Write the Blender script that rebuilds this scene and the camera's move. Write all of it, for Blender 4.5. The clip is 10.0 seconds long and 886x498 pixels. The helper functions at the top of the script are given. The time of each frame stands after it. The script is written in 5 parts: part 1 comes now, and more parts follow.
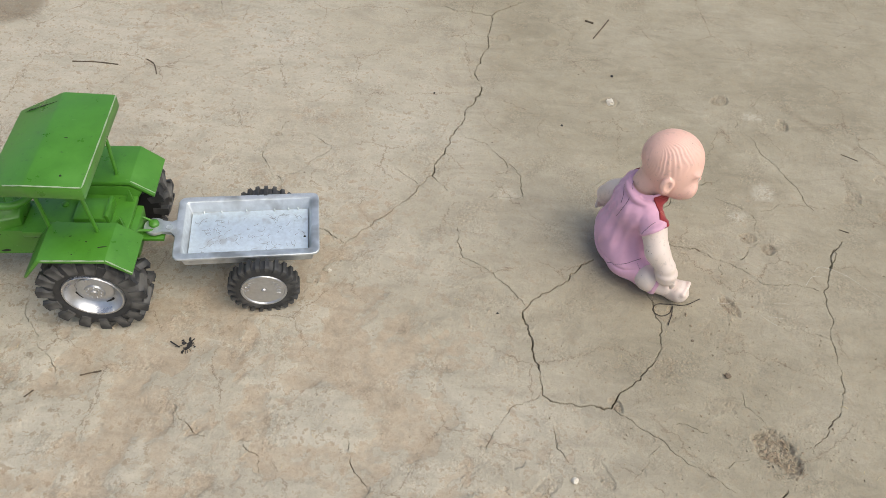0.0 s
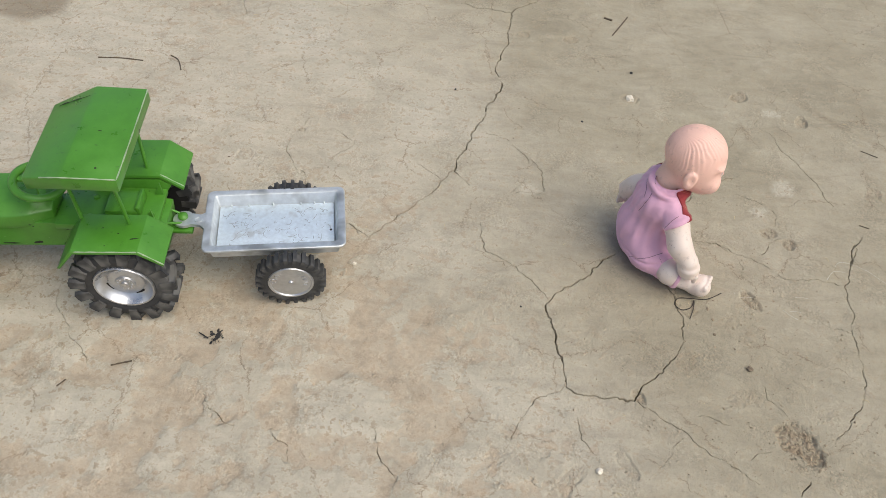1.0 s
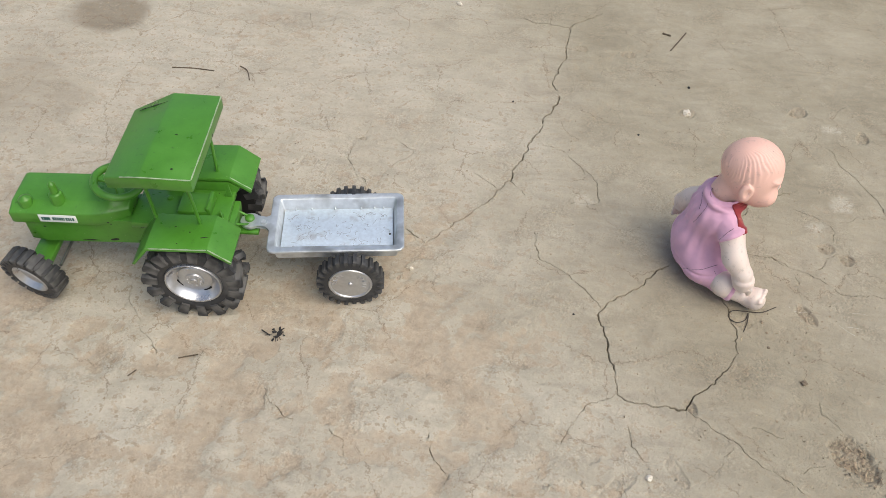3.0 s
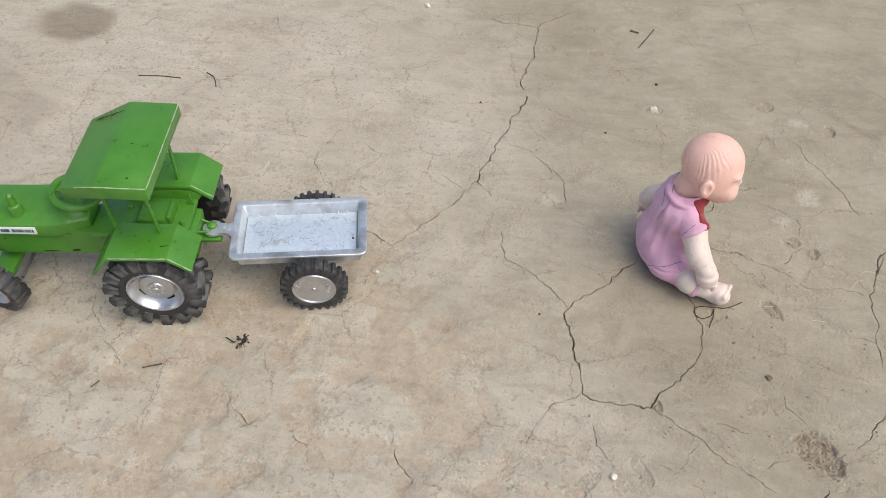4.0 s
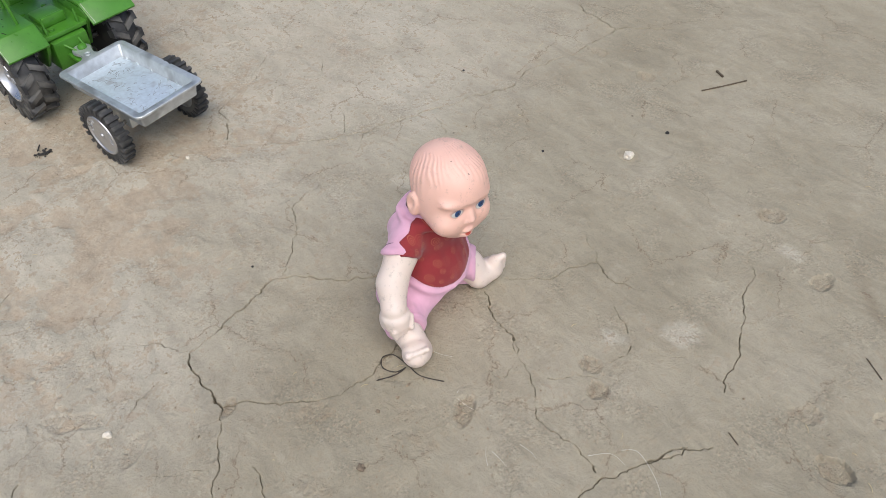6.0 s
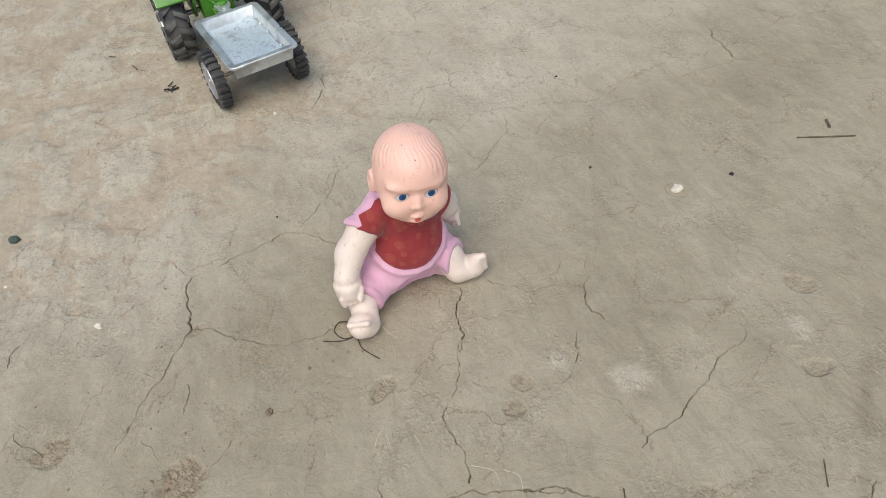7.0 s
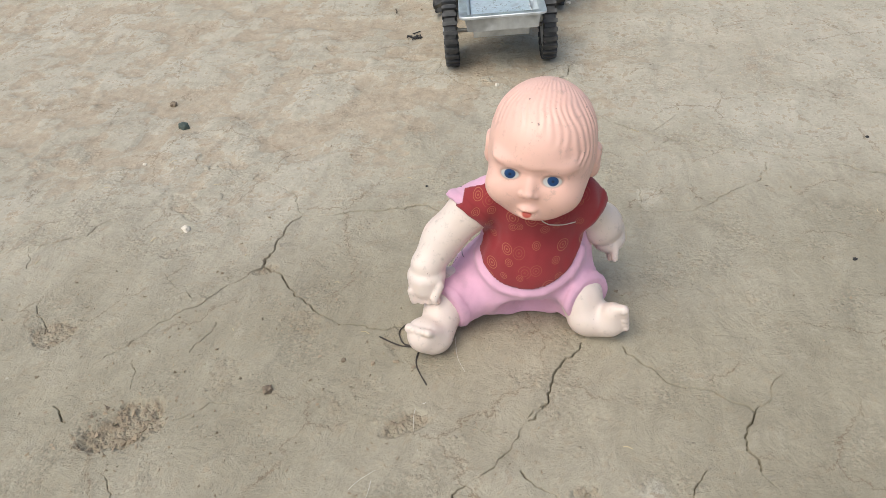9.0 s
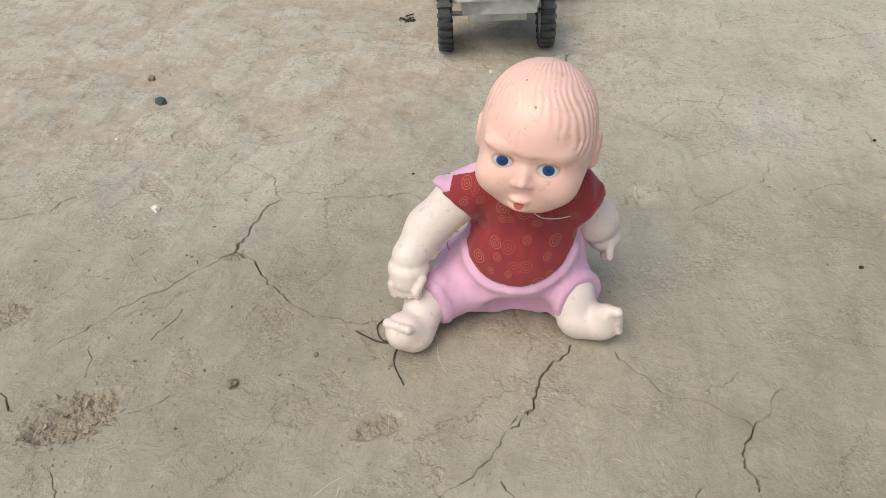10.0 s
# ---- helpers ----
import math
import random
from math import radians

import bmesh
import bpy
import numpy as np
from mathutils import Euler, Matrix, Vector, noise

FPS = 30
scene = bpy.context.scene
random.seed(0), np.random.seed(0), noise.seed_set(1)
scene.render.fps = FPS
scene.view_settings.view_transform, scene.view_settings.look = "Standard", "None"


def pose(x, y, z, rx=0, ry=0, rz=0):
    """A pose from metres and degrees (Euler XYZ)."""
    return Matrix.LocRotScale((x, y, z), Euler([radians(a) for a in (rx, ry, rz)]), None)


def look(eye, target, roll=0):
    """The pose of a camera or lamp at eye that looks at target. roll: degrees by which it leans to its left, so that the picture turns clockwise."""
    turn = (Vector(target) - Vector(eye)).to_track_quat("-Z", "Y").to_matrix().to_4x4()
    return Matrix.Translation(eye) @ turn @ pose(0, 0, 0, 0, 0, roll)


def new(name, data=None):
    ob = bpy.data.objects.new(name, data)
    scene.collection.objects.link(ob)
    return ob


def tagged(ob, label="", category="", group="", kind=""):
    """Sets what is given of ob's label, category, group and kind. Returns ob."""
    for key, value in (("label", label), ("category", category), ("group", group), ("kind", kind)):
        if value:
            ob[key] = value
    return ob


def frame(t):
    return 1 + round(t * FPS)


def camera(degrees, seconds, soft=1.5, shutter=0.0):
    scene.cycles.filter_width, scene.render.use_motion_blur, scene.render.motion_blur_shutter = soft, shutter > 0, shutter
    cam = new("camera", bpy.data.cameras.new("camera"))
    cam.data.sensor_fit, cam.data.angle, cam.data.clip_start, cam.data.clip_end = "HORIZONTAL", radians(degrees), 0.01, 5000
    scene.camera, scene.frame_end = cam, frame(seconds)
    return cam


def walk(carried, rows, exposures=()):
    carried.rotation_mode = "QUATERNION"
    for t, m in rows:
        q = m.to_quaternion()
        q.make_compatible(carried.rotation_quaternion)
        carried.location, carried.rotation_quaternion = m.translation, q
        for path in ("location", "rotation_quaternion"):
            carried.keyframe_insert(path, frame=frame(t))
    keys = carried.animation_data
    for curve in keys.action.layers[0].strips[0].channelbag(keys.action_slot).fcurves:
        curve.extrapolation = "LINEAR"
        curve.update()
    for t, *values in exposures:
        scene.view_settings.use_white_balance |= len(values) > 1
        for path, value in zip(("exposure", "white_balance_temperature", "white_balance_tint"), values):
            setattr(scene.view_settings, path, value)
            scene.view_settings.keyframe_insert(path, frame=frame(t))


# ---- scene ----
cam = camera(58.1, 10.0, 0.8)
PATH = [
    (0, (0.148, 0.092, 0.626), (0.156, 1.395, -0.892), 4.8),
    (0.5, (0.14, 0.09, 0.626), (0.144, 1.392, -0.892), 4.7),
    (1, (0.132, 0.081, 0.628), (0.122, 1.382, -0.892), 4.4),
    (1.5, (0.126, 0.073, 0.632), (0.075, 1.375, -0.886), 3.9),
    (2, (0.123, 0.066, 0.636), (0.031, 1.378, -0.87), 3.1),
    (3.5, (0.135, 0.06, 0.636), (-0.014, 1.379, -0.86), 1.2),
    (4, (0.159, 0.066, 0.636), (0.031, 1.388, -0.859), 0.6),
    (4.5, (0.282, 0.118, 0.634), (0.171, 1.423, -0.877), -0.5),
    (5, (0.488, 0.191, 0.595), (0.263, 1.43, -0.958), -1.5),
    (5.5, (0.582, 0.268, 0.558), (-0.02, 1.402, -0.976), -2.8),
    (5.7, (0.616, 0.314, 0.529), (-0.206, 1.376, -0.953), -2.4),
    (6.8, (0.8, 0.509, 0.476), (-0.561, 0.995, -0.907), -9.2),
    (7, (0.803, 0.548, 0.476), (-0.594, 0.922, -0.905), -8.6),
    (7.5, (0.803, 0.644, 0.453), (-0.661, 0.735, -0.907), -10.4),
    (8, (0.777, 0.673, 0.437), (-0.696, 0.439, -0.896), -11.6),
    (8.5, (0.751, 0.689, 0.364), (-0.753, 0.345, -0.908), -7.3),
    (9, (0.71, 0.676, 0.326), (-0.848, 0.317, -0.875), -5.9),
    (9.5, (0.698, 0.672, 0.306), (-0.866, 0.329, -0.892), -4.8),
    (10, (0.687, 0.672, 0.307), (-0.867, 0.347, -0.91), -3.0),
]
EXPOSURES = [(0.0, 0.15, 6720, 9), (2.0, 0.16, 6720, 9), (3.5, 0.20, 6650, 11), (4.5, 0.15, 6430, 12), (5.5, 0.09, 6280, 12), (7.0, 0.07, 6480, 8), (8.0, 0.11, 6480, 8), (8.5, 0.17, 6500, 8), (9.0, 0.19, 6500, 8), (10.0, 0.13, 6500, 8)]
walk(cam, [(t, look(eye, target, roll)) for t, eye, target, roll in PATH], EXPOSURES)

# ---- light: a bright overcast day ----
SUN_HIGH, SUN_WAY = 58.0, 120.0      # degrees: height, and turn from north by east
world = bpy.data.worlds.new("overcast_sky")
scene.world = world
world.use_nodes = True
wn = world.node_tree.nodes
sky = wn.new("ShaderNodeTexSky")
sky.sky_type, sky.sun_disc = "NISHITA", False
sky.sun_elevation, sky.sun_rotation = radians(SUN_HIGH), radians(SUN_WAY)
sky.air_density, sky.dust_density, sky.ozone_density = 1.0, 4.0, 1.0
world.node_tree.links.new(sky.outputs[0], wn["Background"].inputs[0])
wn["Background"].inputs[1].default_value = 0.142
sun = new("sun", bpy.data.lights.new("sun", "SUN"))
sun.data.energy, sun.data.angle, sun.data.color = 1.5, radians(60), (0.95, 0.965, 0.875)
a, b = radians(SUN_HIGH), radians(SUN_WAY)
sun.matrix_world = look((0, 0, 5), Vector((0, 0, 5)) - Vector((math.cos(a) * math.sin(b), math.cos(a) * math.cos(b), math.sin(a))))


# ---- materials ----
def nodes_of(name, rough=0.6, metal=0.0):
    """A node material: its tree, its shader, and a helper that adds a node with settings and links."""
    m = bpy.data.materials.new(name)
    m.use_nodes = True
    t = m.node_tree
    bs = t.nodes["Principled BSDF"]
    bs.inputs["Roughness"].default_value, bs.inputs["Metallic"].default_value = rough, metal

    def add(kind, ins=None, **props):
        n = t.nodes.new("ShaderNode" + kind)
        if "operation" in props:
            n.operation = props["operation"]
        if "data_type" in props:
            n.data_type, n.blend_type = props["data_type"], props["blend_type"]
        if "feature" in props:
            n.feature = props["feature"]
        if "voronoi_dimensions" in props:
            n.voronoi_dimensions = props["voronoi_dimensions"]
        if "attribute_name" in props:
            n.attribute_name = props["attribute_name"]
        for k, v in (ins or {}).items():
            if isinstance(v, bpy.types.NodeSocket):
                t.links.new(v, n.inputs[k])
            else:
                n.inputs[k].default_value = v
        return n
    return m, t, bs, add


def ramp(add, fac, stops, interp="LINEAR"):
    n = add("ValToRGB", {"Fac": fac})
    n.color_ramp.interpolation = interp
    while len(n.color_ramp.elements) < len(stops):
        n.color_ramp.elements.new(0.5)
    for e, (p, c) in zip(n.color_ramp.elements, stops):
        e.position = p
        e.color = (*c, 1) if isinstance(c, tuple) else (c, c, c, 1)
    return n.outputs["Color"]


def mixed(add, fac, a, b, blend="MIX"):
    n = add("Mix", data_type="RGBA", blend_type=blend)
    t = n.id_data
    for k, v in ((0, fac), (6, a), (7, b)):
        if isinstance(v, bpy.types.NodeSocket):
            t.links.new(v, n.inputs[k])
        else:
            n.inputs[k].default_value = (*v, 1) if isinstance(v, tuple) else v
    return n.outputs[2]


def bumped(add, bs, height, strength, distance):
    n = add("Bump", {"Height": height, "Strength": strength, "Distance": distance})
    n.id_data.links.new(n.outputs["Normal"], bs.inputs["Normal"])


def simple(name, colour, rough, metal=0.0, spread=0.12, scale=120.0, bump=0.15, depth=0.0004, dirt=None, dirt_at=0.62, coat=0.0):
    """A surface with mottled colour, dust or dirt patches and a fine relief."""
    m, t, bs, add = nodes_of(name, rough, metal)
    co = add("TexCoord").outputs["Object"]
    n1 = add("TexNoise", {"Vector": co, "Scale": scale, "Detail": 6.0, "Roughness": 0.6})
    n2 = add("TexNoise", {"Vector": co, "Scale": scale * 0.22, "Detail": 3.0})
    dark = tuple(c * (1 - spread) for c in colour)
    light = tuple(min(1, c * (1 + spread)) for c in colour)
    col = ramp(add, n1.outputs["Fac"], [(0.3, dark), (0.7, light)])
    if dirt:
        mask = ramp(add, n2.outputs["Fac"], [(dirt_at, 0.0), (dirt_at + 0.14, 0.7)])
        col = mixed(add, mask, col, dirt)
    t.links.new(col, bs.inputs["Base Color"])
    r = add("MapRange", {"Value": n2.outputs["Fac"], "From Min": 0.3, "From Max": 0.7, "To Min": max(0.05, rough - 0.1), "To Max": min(1, rough + 0.12)})
    t.links.new(r.outputs[0], bs.inputs["Roughness"])
    bs.inputs["Coat Weight"].default_value = coat
    bumped(add, bs, n1.outputs["Fac"], bump, depth)
    return m


def clay_material():
    m, t, bs, add = nodes_of("dried_mud", 0.93)
    co = add("TexCoord").outputs["Object"]
    wear = add("Attribute", attribute_name="wear").outputs["Fac"]
    bleached = add("Attribute", attribute_name="bleached").outputs["Fac"]
    loose = add("Attribute", attribute_name="loose").outputs["Fac"]
    damp_and_shade = add("Attribute", attribute_name="damp_and_shade").outputs["Fac"]
    big = add("TexNoise", {"Vector": co, "Scale": 7.0, "Detail": 6.0, "Roughness": 0.62})
    mid = add("TexNoise", {"Vector": co, "Scale": 52.0, "Detail": 10.0, "Roughness": 0.70, "Distortion": 0.45})
    small = add("TexNoise", {"Vector": co, "Scale": 130.0, "Detail": 8.0, "Roughness": 0.72})
    fine = add("TexNoise", {"Vector": co, "Scale": 700.0, "Detail": 4.0, "Roughness": 0.7})
    grit = add("TexVoronoi", {"Vector": co, "Scale": 230.0, "Randomness": 1.0})
    grit_far = add("TexVoronoi", {"Vector": co, "Scale": 110.0, "Randomness": 1.0})
    grey = ramp(add, big.outputs["Fac"], [(0.32, (0.308, 0.271, 0.198)), (0.5, (0.360, 0.320, 0.238)), (0.7, (0.408, 0.366, 0.280))])
    pale = ramp(add, big.outputs["Fac"], [(0.32, (0.425, 0.380, 0.298)), (0.5, (0.475, 0.431, 0.344)), (0.7, (0.515, 0.474, 0.388))])
    col = mixed(add, bleached, grey, pale)
    # where the thin grey skin has flaked off, the brown loam shows
    edge = add("Math", {0: mid.outputs["Fac"], 1: wear}, operation="ADD")
    flaked = ramp(add, edge.outputs[0], [(0.838, 0.0), (0.857, 0.40), (0.91, 0.52), (1.04, 0.74)])
    tan = ramp(add, small.outputs["Fac"], [(0.3, (0.350, 0.274, 0.190)), (0.7, (0.480, 0.390, 0.290))])
    rim = ramp(add, edge.outputs[0], [(0.77, 0.0), (0.822, 0.22), (0.85, 0.0)])
    col = mixed(add, rim, col, (0.53, 0.47, 0.37))
    col = mixed(add, flaked, col, tan)
    loosened = ramp(add, loose, [(0.08, 0.0), (0.8, 0.8)])
    col = mixed(add, loosened, col, (0.275, 0.215, 0.15))
    # damp stains, plus the cracks' inner shade put into the colour
    col = mixed(add, add("Math", {0: damp_and_shade, 1: 0.75}, operation="MULTIPLY").outputs[0], col, (0.17, 0.13, 0.085))
    # small crisp flecks: brown where the skin is chipped, pale where it is rubbed
    thick = mixed(add, bleached, (0.28, 0.28, 0.28), ramp(add, big.outputs["Fac"], [(0.36, 0.30), (0.60, 0.78)]))
    col = mixed(add, mixed(add, 1.0, ramp(add, small.outputs["Fac"], [(0.555, 0.0), (0.580, 0.72), (0.68, 0.85)]), thick, "MULTIPLY"), col, (0.265, 0.195, 0.125))
    col = mixed(add, mixed(add, 1.0, ramp(add, small.outputs["Fac"], [(0.385, 0.65), (0.415, 0.0)]), thick, "MULTIPLY"), col, (0.50, 0.455, 0.37))
    # hairline crazing of the skin
    bent = add("VectorMath", {0: co, 1: add("VectorMath", {0: mid.outputs["Color"], 1: (0.034, 0.034, 0.0)}, operation="MULTIPLY").outputs[0]}, operation="ADD")
    craze = add("TexVoronoi", {"Vector": bent.outputs[0], "Scale": 11.0}, voronoi_dimensions="2D", feature="DISTANCE_TO_EDGE")
    broken = ramp(add, add("TexNoise", {"Vector": co, "Scale": 15.0, "Detail": 4.0}).outputs["Fac"], [(0.47, 0.0), (0.56, 0.7)])
    col = mixed(add, mixed(add, 1.0, ramp(add, craze.outputs["Distance"], [(0.0035, 1.0), (0.0075, 0.0)]), broken, "MULTIPLY"), col, (0.20, 0.145, 0.095))
    # cloudy smears, grain and grit
    cloud = ramp(add, small.outputs["Fac"], [(0.30, 0.86), (0.5, 1.0), (0.70, 1.09)])
    col = mixed(add, 1.0, col, cloud, "MULTIPLY")
    smear = add("TexNoise", {"Vector": add("Mapping", {"Vector": co, "Rotation": (0, 0, 0.6), "Scale": (1.0, 2.6, 1.0)}).outputs[0], "Scale": 16.0, "Detail": 7.0, "Roughness": 0.65, "Distortion": 1.2})
    col = mixed(add, 1.0, col, ramp(add, smear.outputs["Fac"], [(0.30, 0.86), (0.5, 1.0), (0.70, 1.09)]), "MULTIPLY")
    # gritty patches, where the skin has crumbled to loose grains
    gritty = ramp(add, add("TexNoise", {"Vector": co, "Scale": 19.0, "Detail": 5.0, "Roughness": 0.6}).outputs["Fac"], [(0.50, 0.0), (0.60, 1.0)])
    grains = add("TexVoronoi", {"Vector": co, "Scale": 640.0})
    grain = ramp(add, grains.outputs["Color"], [(0.2, 0.86), (0.6, 1.0), (0.9, 1.10)])
    col = mixed(add, gritty, col, mixed(add, 1.0, col, grain, "MULTIPLY"))
    speckle = ramp(add, fine.outputs["Fac"], [(0.26, 0.70), (0.39, 0.98), (0.62, 1.0), (0.78, 1.16)])
    col = mixed(add, 1.0, col, speckle, "MULTIPLY")
    for g, at, tone in ((grit, 0.90, (0.16, 0.115, 0.075)), (grit_far, 0.955, (0.11, 0.08, 0.055)), (grit_far, 0.0, (0.62, 0.56, 0.46))):
        bits = ramp(add, g.outputs["Distance"], [(0.06, 1.0), (0.17, 0.0)])
        pick = ramp(add, g.outputs["Color"], [(0.0, 0.0), (at, 0.75)] if at else [(0.0, 0.7), (0.03, 0.0)], "CONSTANT")
        col = mixed(add, mixed(add, 1.0, bits, pick, "MULTIPLY"), col, tone)
    # granules of a few millimetres stuck to the skin, thick in the gritty patches
    nubs = 0.0
    for scale, share, high, where in ((330.0, 0.42, 0.13, gritty), (190.0, 0.62, 0.20, gritty), (250.0, 0.90, 0.26, (1.0, 1.0, 1.0))):
        g = add("TexVoronoi", {"Vector": add("VectorMath", {0: co, 1: add("VectorMath", {0: fine.outputs["Color"], 1: (0.0016, 0.0016, 0.0016)}, operation="MULTIPLY").outputs[0]}, operation="ADD").outputs[0], "Scale": scale})
        top = ramp(add, g.outputs["Distance"], [(0.12, 1.0), (0.42, 0.0)])
        pick = ramp(add, g.outputs["Color"], [(0.0, 0.0), (share, 1.0)], "CONSTANT")
        nub = mixed(add, 1.0, mixed(add, 1.0, top, pick, "MULTIPLY"), where, "MULTIPLY")
        col = mixed(add, add("Math", {0: nub, 1: 0.35}, operation="MULTIPLY").outputs[0], col, (0.47, 0.38, 0.275))
        nubs = add("Math", {0: add("Math", {0: nub, 1: high}, operation="MULTIPLY").outputs[0], 1: nubs}, operation="ADD").outputs[0]
    t.links.new(col, bs.inputs["Base Color"])
    bs.inputs["Specular IOR Level"].default_value = 0.2
    h = add("Math", {0: small.outputs["Fac"], 1: 0.26}, operation="MULTIPLY")
    h = add("Math", {0: h.outputs[0], 1: add("Math", {0: flaked, 1: -0.22}, operation="MULTIPLY").outputs[0]}, operation="ADD")
    h = add("Math", {0: h.outputs[0], 1: nubs}, operation="ADD")
    h = add("Math", {0: h.outputs[0], 1: mid.outputs["Fac"]}, operation="ADD")
    h = add("Math", {0: h.outputs[0], 1: add("Math", {0: fine.outputs["Fac"], 1: 0.045}, operation="MULTIPLY").outputs[0]}, operation="ADD")
    rough_grain = add("Math", {0: grains.outputs["Distance"], 1: gritty}, operation="MULTIPLY")
    h = add("Math", {0: h.outputs[0], 1: add("Math", {0: rough_grain.outputs[0], 1: -0.05}, operation="MULTIPLY").outputs[0]}, operation="ADD")
    bumped(add, bs, h.outputs[0], 0.95, 0.0031)
    return m


MUD = clay_material()


def enamel():
    """Old green paint: dull patches, grime, and pale scuffs where it is rubbed."""
    m, t, bs, add = nodes_of("green_enamel", 0.33)
    co = add("TexCoord").outputs["Object"]
    n1 = add("TexNoise", {"Vector": co, "Scale": 40.0, "Detail": 7.0, "Roughness": 0.62})
    n2 = add("TexNoise", {"Vector": co, "Scale": 210.0, "Detail": 5.0, "Roughness": 0.65})
    col = ramp(add, n1.outputs["Fac"], [(0.3, (0.052, 0.180, 0.017)), (0.5, (0.064, 0.222, 0.022)), (0.72, (0.080, 0.260, 0.031))])
    grime = ramp(add, n2.outputs["Fac"], [(0.60, 0.0), (0.72, 0.5)])
    col = mixed(add, grime, col, (0.030, 0.080, 0.020))
    streak = add("TexNoise", {"Vector": add("Mapping", {"Vector": co, "Rotation": (0.3, 0.2, 0.7), "Scale": (1.0, 5.0, 2.0)}).outputs[0], "Scale": 95.0, "Detail": 8.0, "Roughness": 0.75})
    col = mixed(add, ramp(add, streak.outputs["Fac"], [(0.645, 0.0), (0.70, 0.65)]), col, (0.24, 0.40, 0.17))
    t.links.new(col, bs.inputs["Base Color"])
    r = add("MapRange", {"Value": n1.outputs["Fac"], "From Min": 0.3, "From Max": 0.7, "To Min": 0.24, "To Max": 0.46})
    t.links.new(r.outputs[0], bs.inputs["Roughness"])
    bumped(add, bs, n2.outputs["Fac"], 0.12, 0.0003)
    return m


GREEN = enamel()
CHIP = simple("chipped_primer", (0.014, 0.018, 0.012), 0.7, 0.0, 0.3)
RUBBER = simple("black_rubber", (0.030, 0.031, 0.033), 0.58, 0.0, 0.3, 160, 0.2, 0.0004, (0.15, 0.145, 0.135), 0.50)
SILVER = simple("silver_paint", (0.55, 0.56, 0.58), 0.33, 0.85, 0.1, 200, 0.15, 0.0002, (0.30, 0.28, 0.25), 0.62)
ALLOY = simple("cast_aluminium", (0.60, 0.635, 0.655), 0.40, 0.65, 0.12, 140, 0.3, 0.0004, (0.24, 0.245, 0.245), 0.50)
# the floor's metal, brightened and blued to carry the sky's reflection as colour
FLOOR_ALLOY = simple("scuffed_sky_tinted_aluminium", (0.70, 0.79, 0.86), 0.42, 0.55, 0.10, 260, 0.3, 0.0003, (0.42, 0.44, 0.46), 0.56)
DARK = simple("hollow_black", (0.008, 0.008, 0.008), 0.8)
PAPER = simple("white_sticker", (0.78, 0.80, 0.78), 0.5, 0.0, 0.04)
INK = simple("green_ink", (0.02, 0.10, 0.08), 0.6, 0.0, 0.1)
STEEL = simple("dull_steel", (0.30, 0.29, 0.27), 0.45, 0.9)


# ---- mesh helpers ----
def mesh_object(name, verts, faces, mats, parent=None, label="", smooth=True, angle=40, index=None):
    me = bpy.data.meshes.new(name)
    me.from_pydata([tuple(v) for v in verts], [], [tuple(f) for f in faces])
    for m in (mats if isinstance(mats, (list, tuple)) else [mats]):
        me.materials.append(m)
    if index is not None:
        me.polygons.foreach_set("material_index", np.asarray(index, dtype=np.int32))
    me.polygons.foreach_set("use_smooth", [smooth] * len(me.polygons))
    if smooth and angle:
        me.set_sharp_from_angle(angle=radians(angle))
    me.update()
    ob = new(name, me)
    if parent:
        ob.parent = parent
    if label:
        ob["label"] = label
    return ob


def part(name, bm, mat, parent=None, label="", smooth=True, angle=40):
    """Links a bmesh as one mesh object under a thing or a part."""
    bmesh.ops.recalc_face_normals(bm, faces=bm.faces[:])
    me = bpy.data.meshes.new(name)
    bm.to_mesh(me)
    bm.free()
    for m in (mat if isinstance(mat, (list, tuple)) else [mat]):
        me.materials.append(m)
    me.polygons.foreach_set("use_smooth", [smooth] * len(me.polygons))
    if smooth:
        me.set_sharp_from_angle(angle=radians(angle))
    ob = new(name, me)
    if parent:
        ob.parent = parent
    if label:
        ob["label"] = label
    return ob


def bm_add(bm, verts, faces, mat=0):
    vs = [bm.verts.new(v) for v in verts]
    for f in faces:
        try:
            bm.faces.new([vs[i] for i in f]).material_index = mat
        except ValueError:
            pass
    return vs


def bm_prism(bm, outline, z0, z1, turn=None, mat=0, bevel=0.0, seg=2, wob=0.0):
    """A plate with that outline from z0 to z1, laid by the matrix turn, with rounded edges."""
    tmp = bmesh.new()
    lo = [tmp.verts.new((x, y, z0)) for x, y in outline]
    hi = [tmp.verts.new((x, y, z1)) for x, y in outline]
    n = len(outline)
    tmp.faces.new(lo[::-1])
    tmp.faces.new(hi)
    for i in range(n):
        tmp.faces.new([lo[i], lo[(i + 1) % n], hi[(i + 1) % n], hi[i]])
    if bevel:
        bmesh.ops.bevel(tmp, geom=tmp.edges[:], offset=bevel, segments=seg, profile=0.5, affect="EDGES", clamp_overlap=True)
    join(bm, tmp, turn, mat)


def join(bm, tmp, turn=None, mat=0):
    if turn is not None:
        bmesh.ops.transform(tmp, matrix=turn, verts=tmp.verts[:])
    ids = {}
    for v in tmp.verts:
        ids[v] = bm.verts.new(v.co)
    for f in tmp.faces:
        bm.faces.new([ids[v] for v in f.verts]).material_index = mat
    tmp.free()


def bm_box(bm, x0, x1, y0, y1, z0, z1, bevel=0.001, turn=None, mat=0):
    bm_prism(bm, [(x0, y0), (x1, y0), (x1, y1), (x0, y1)], z0, z1, turn, mat, bevel)


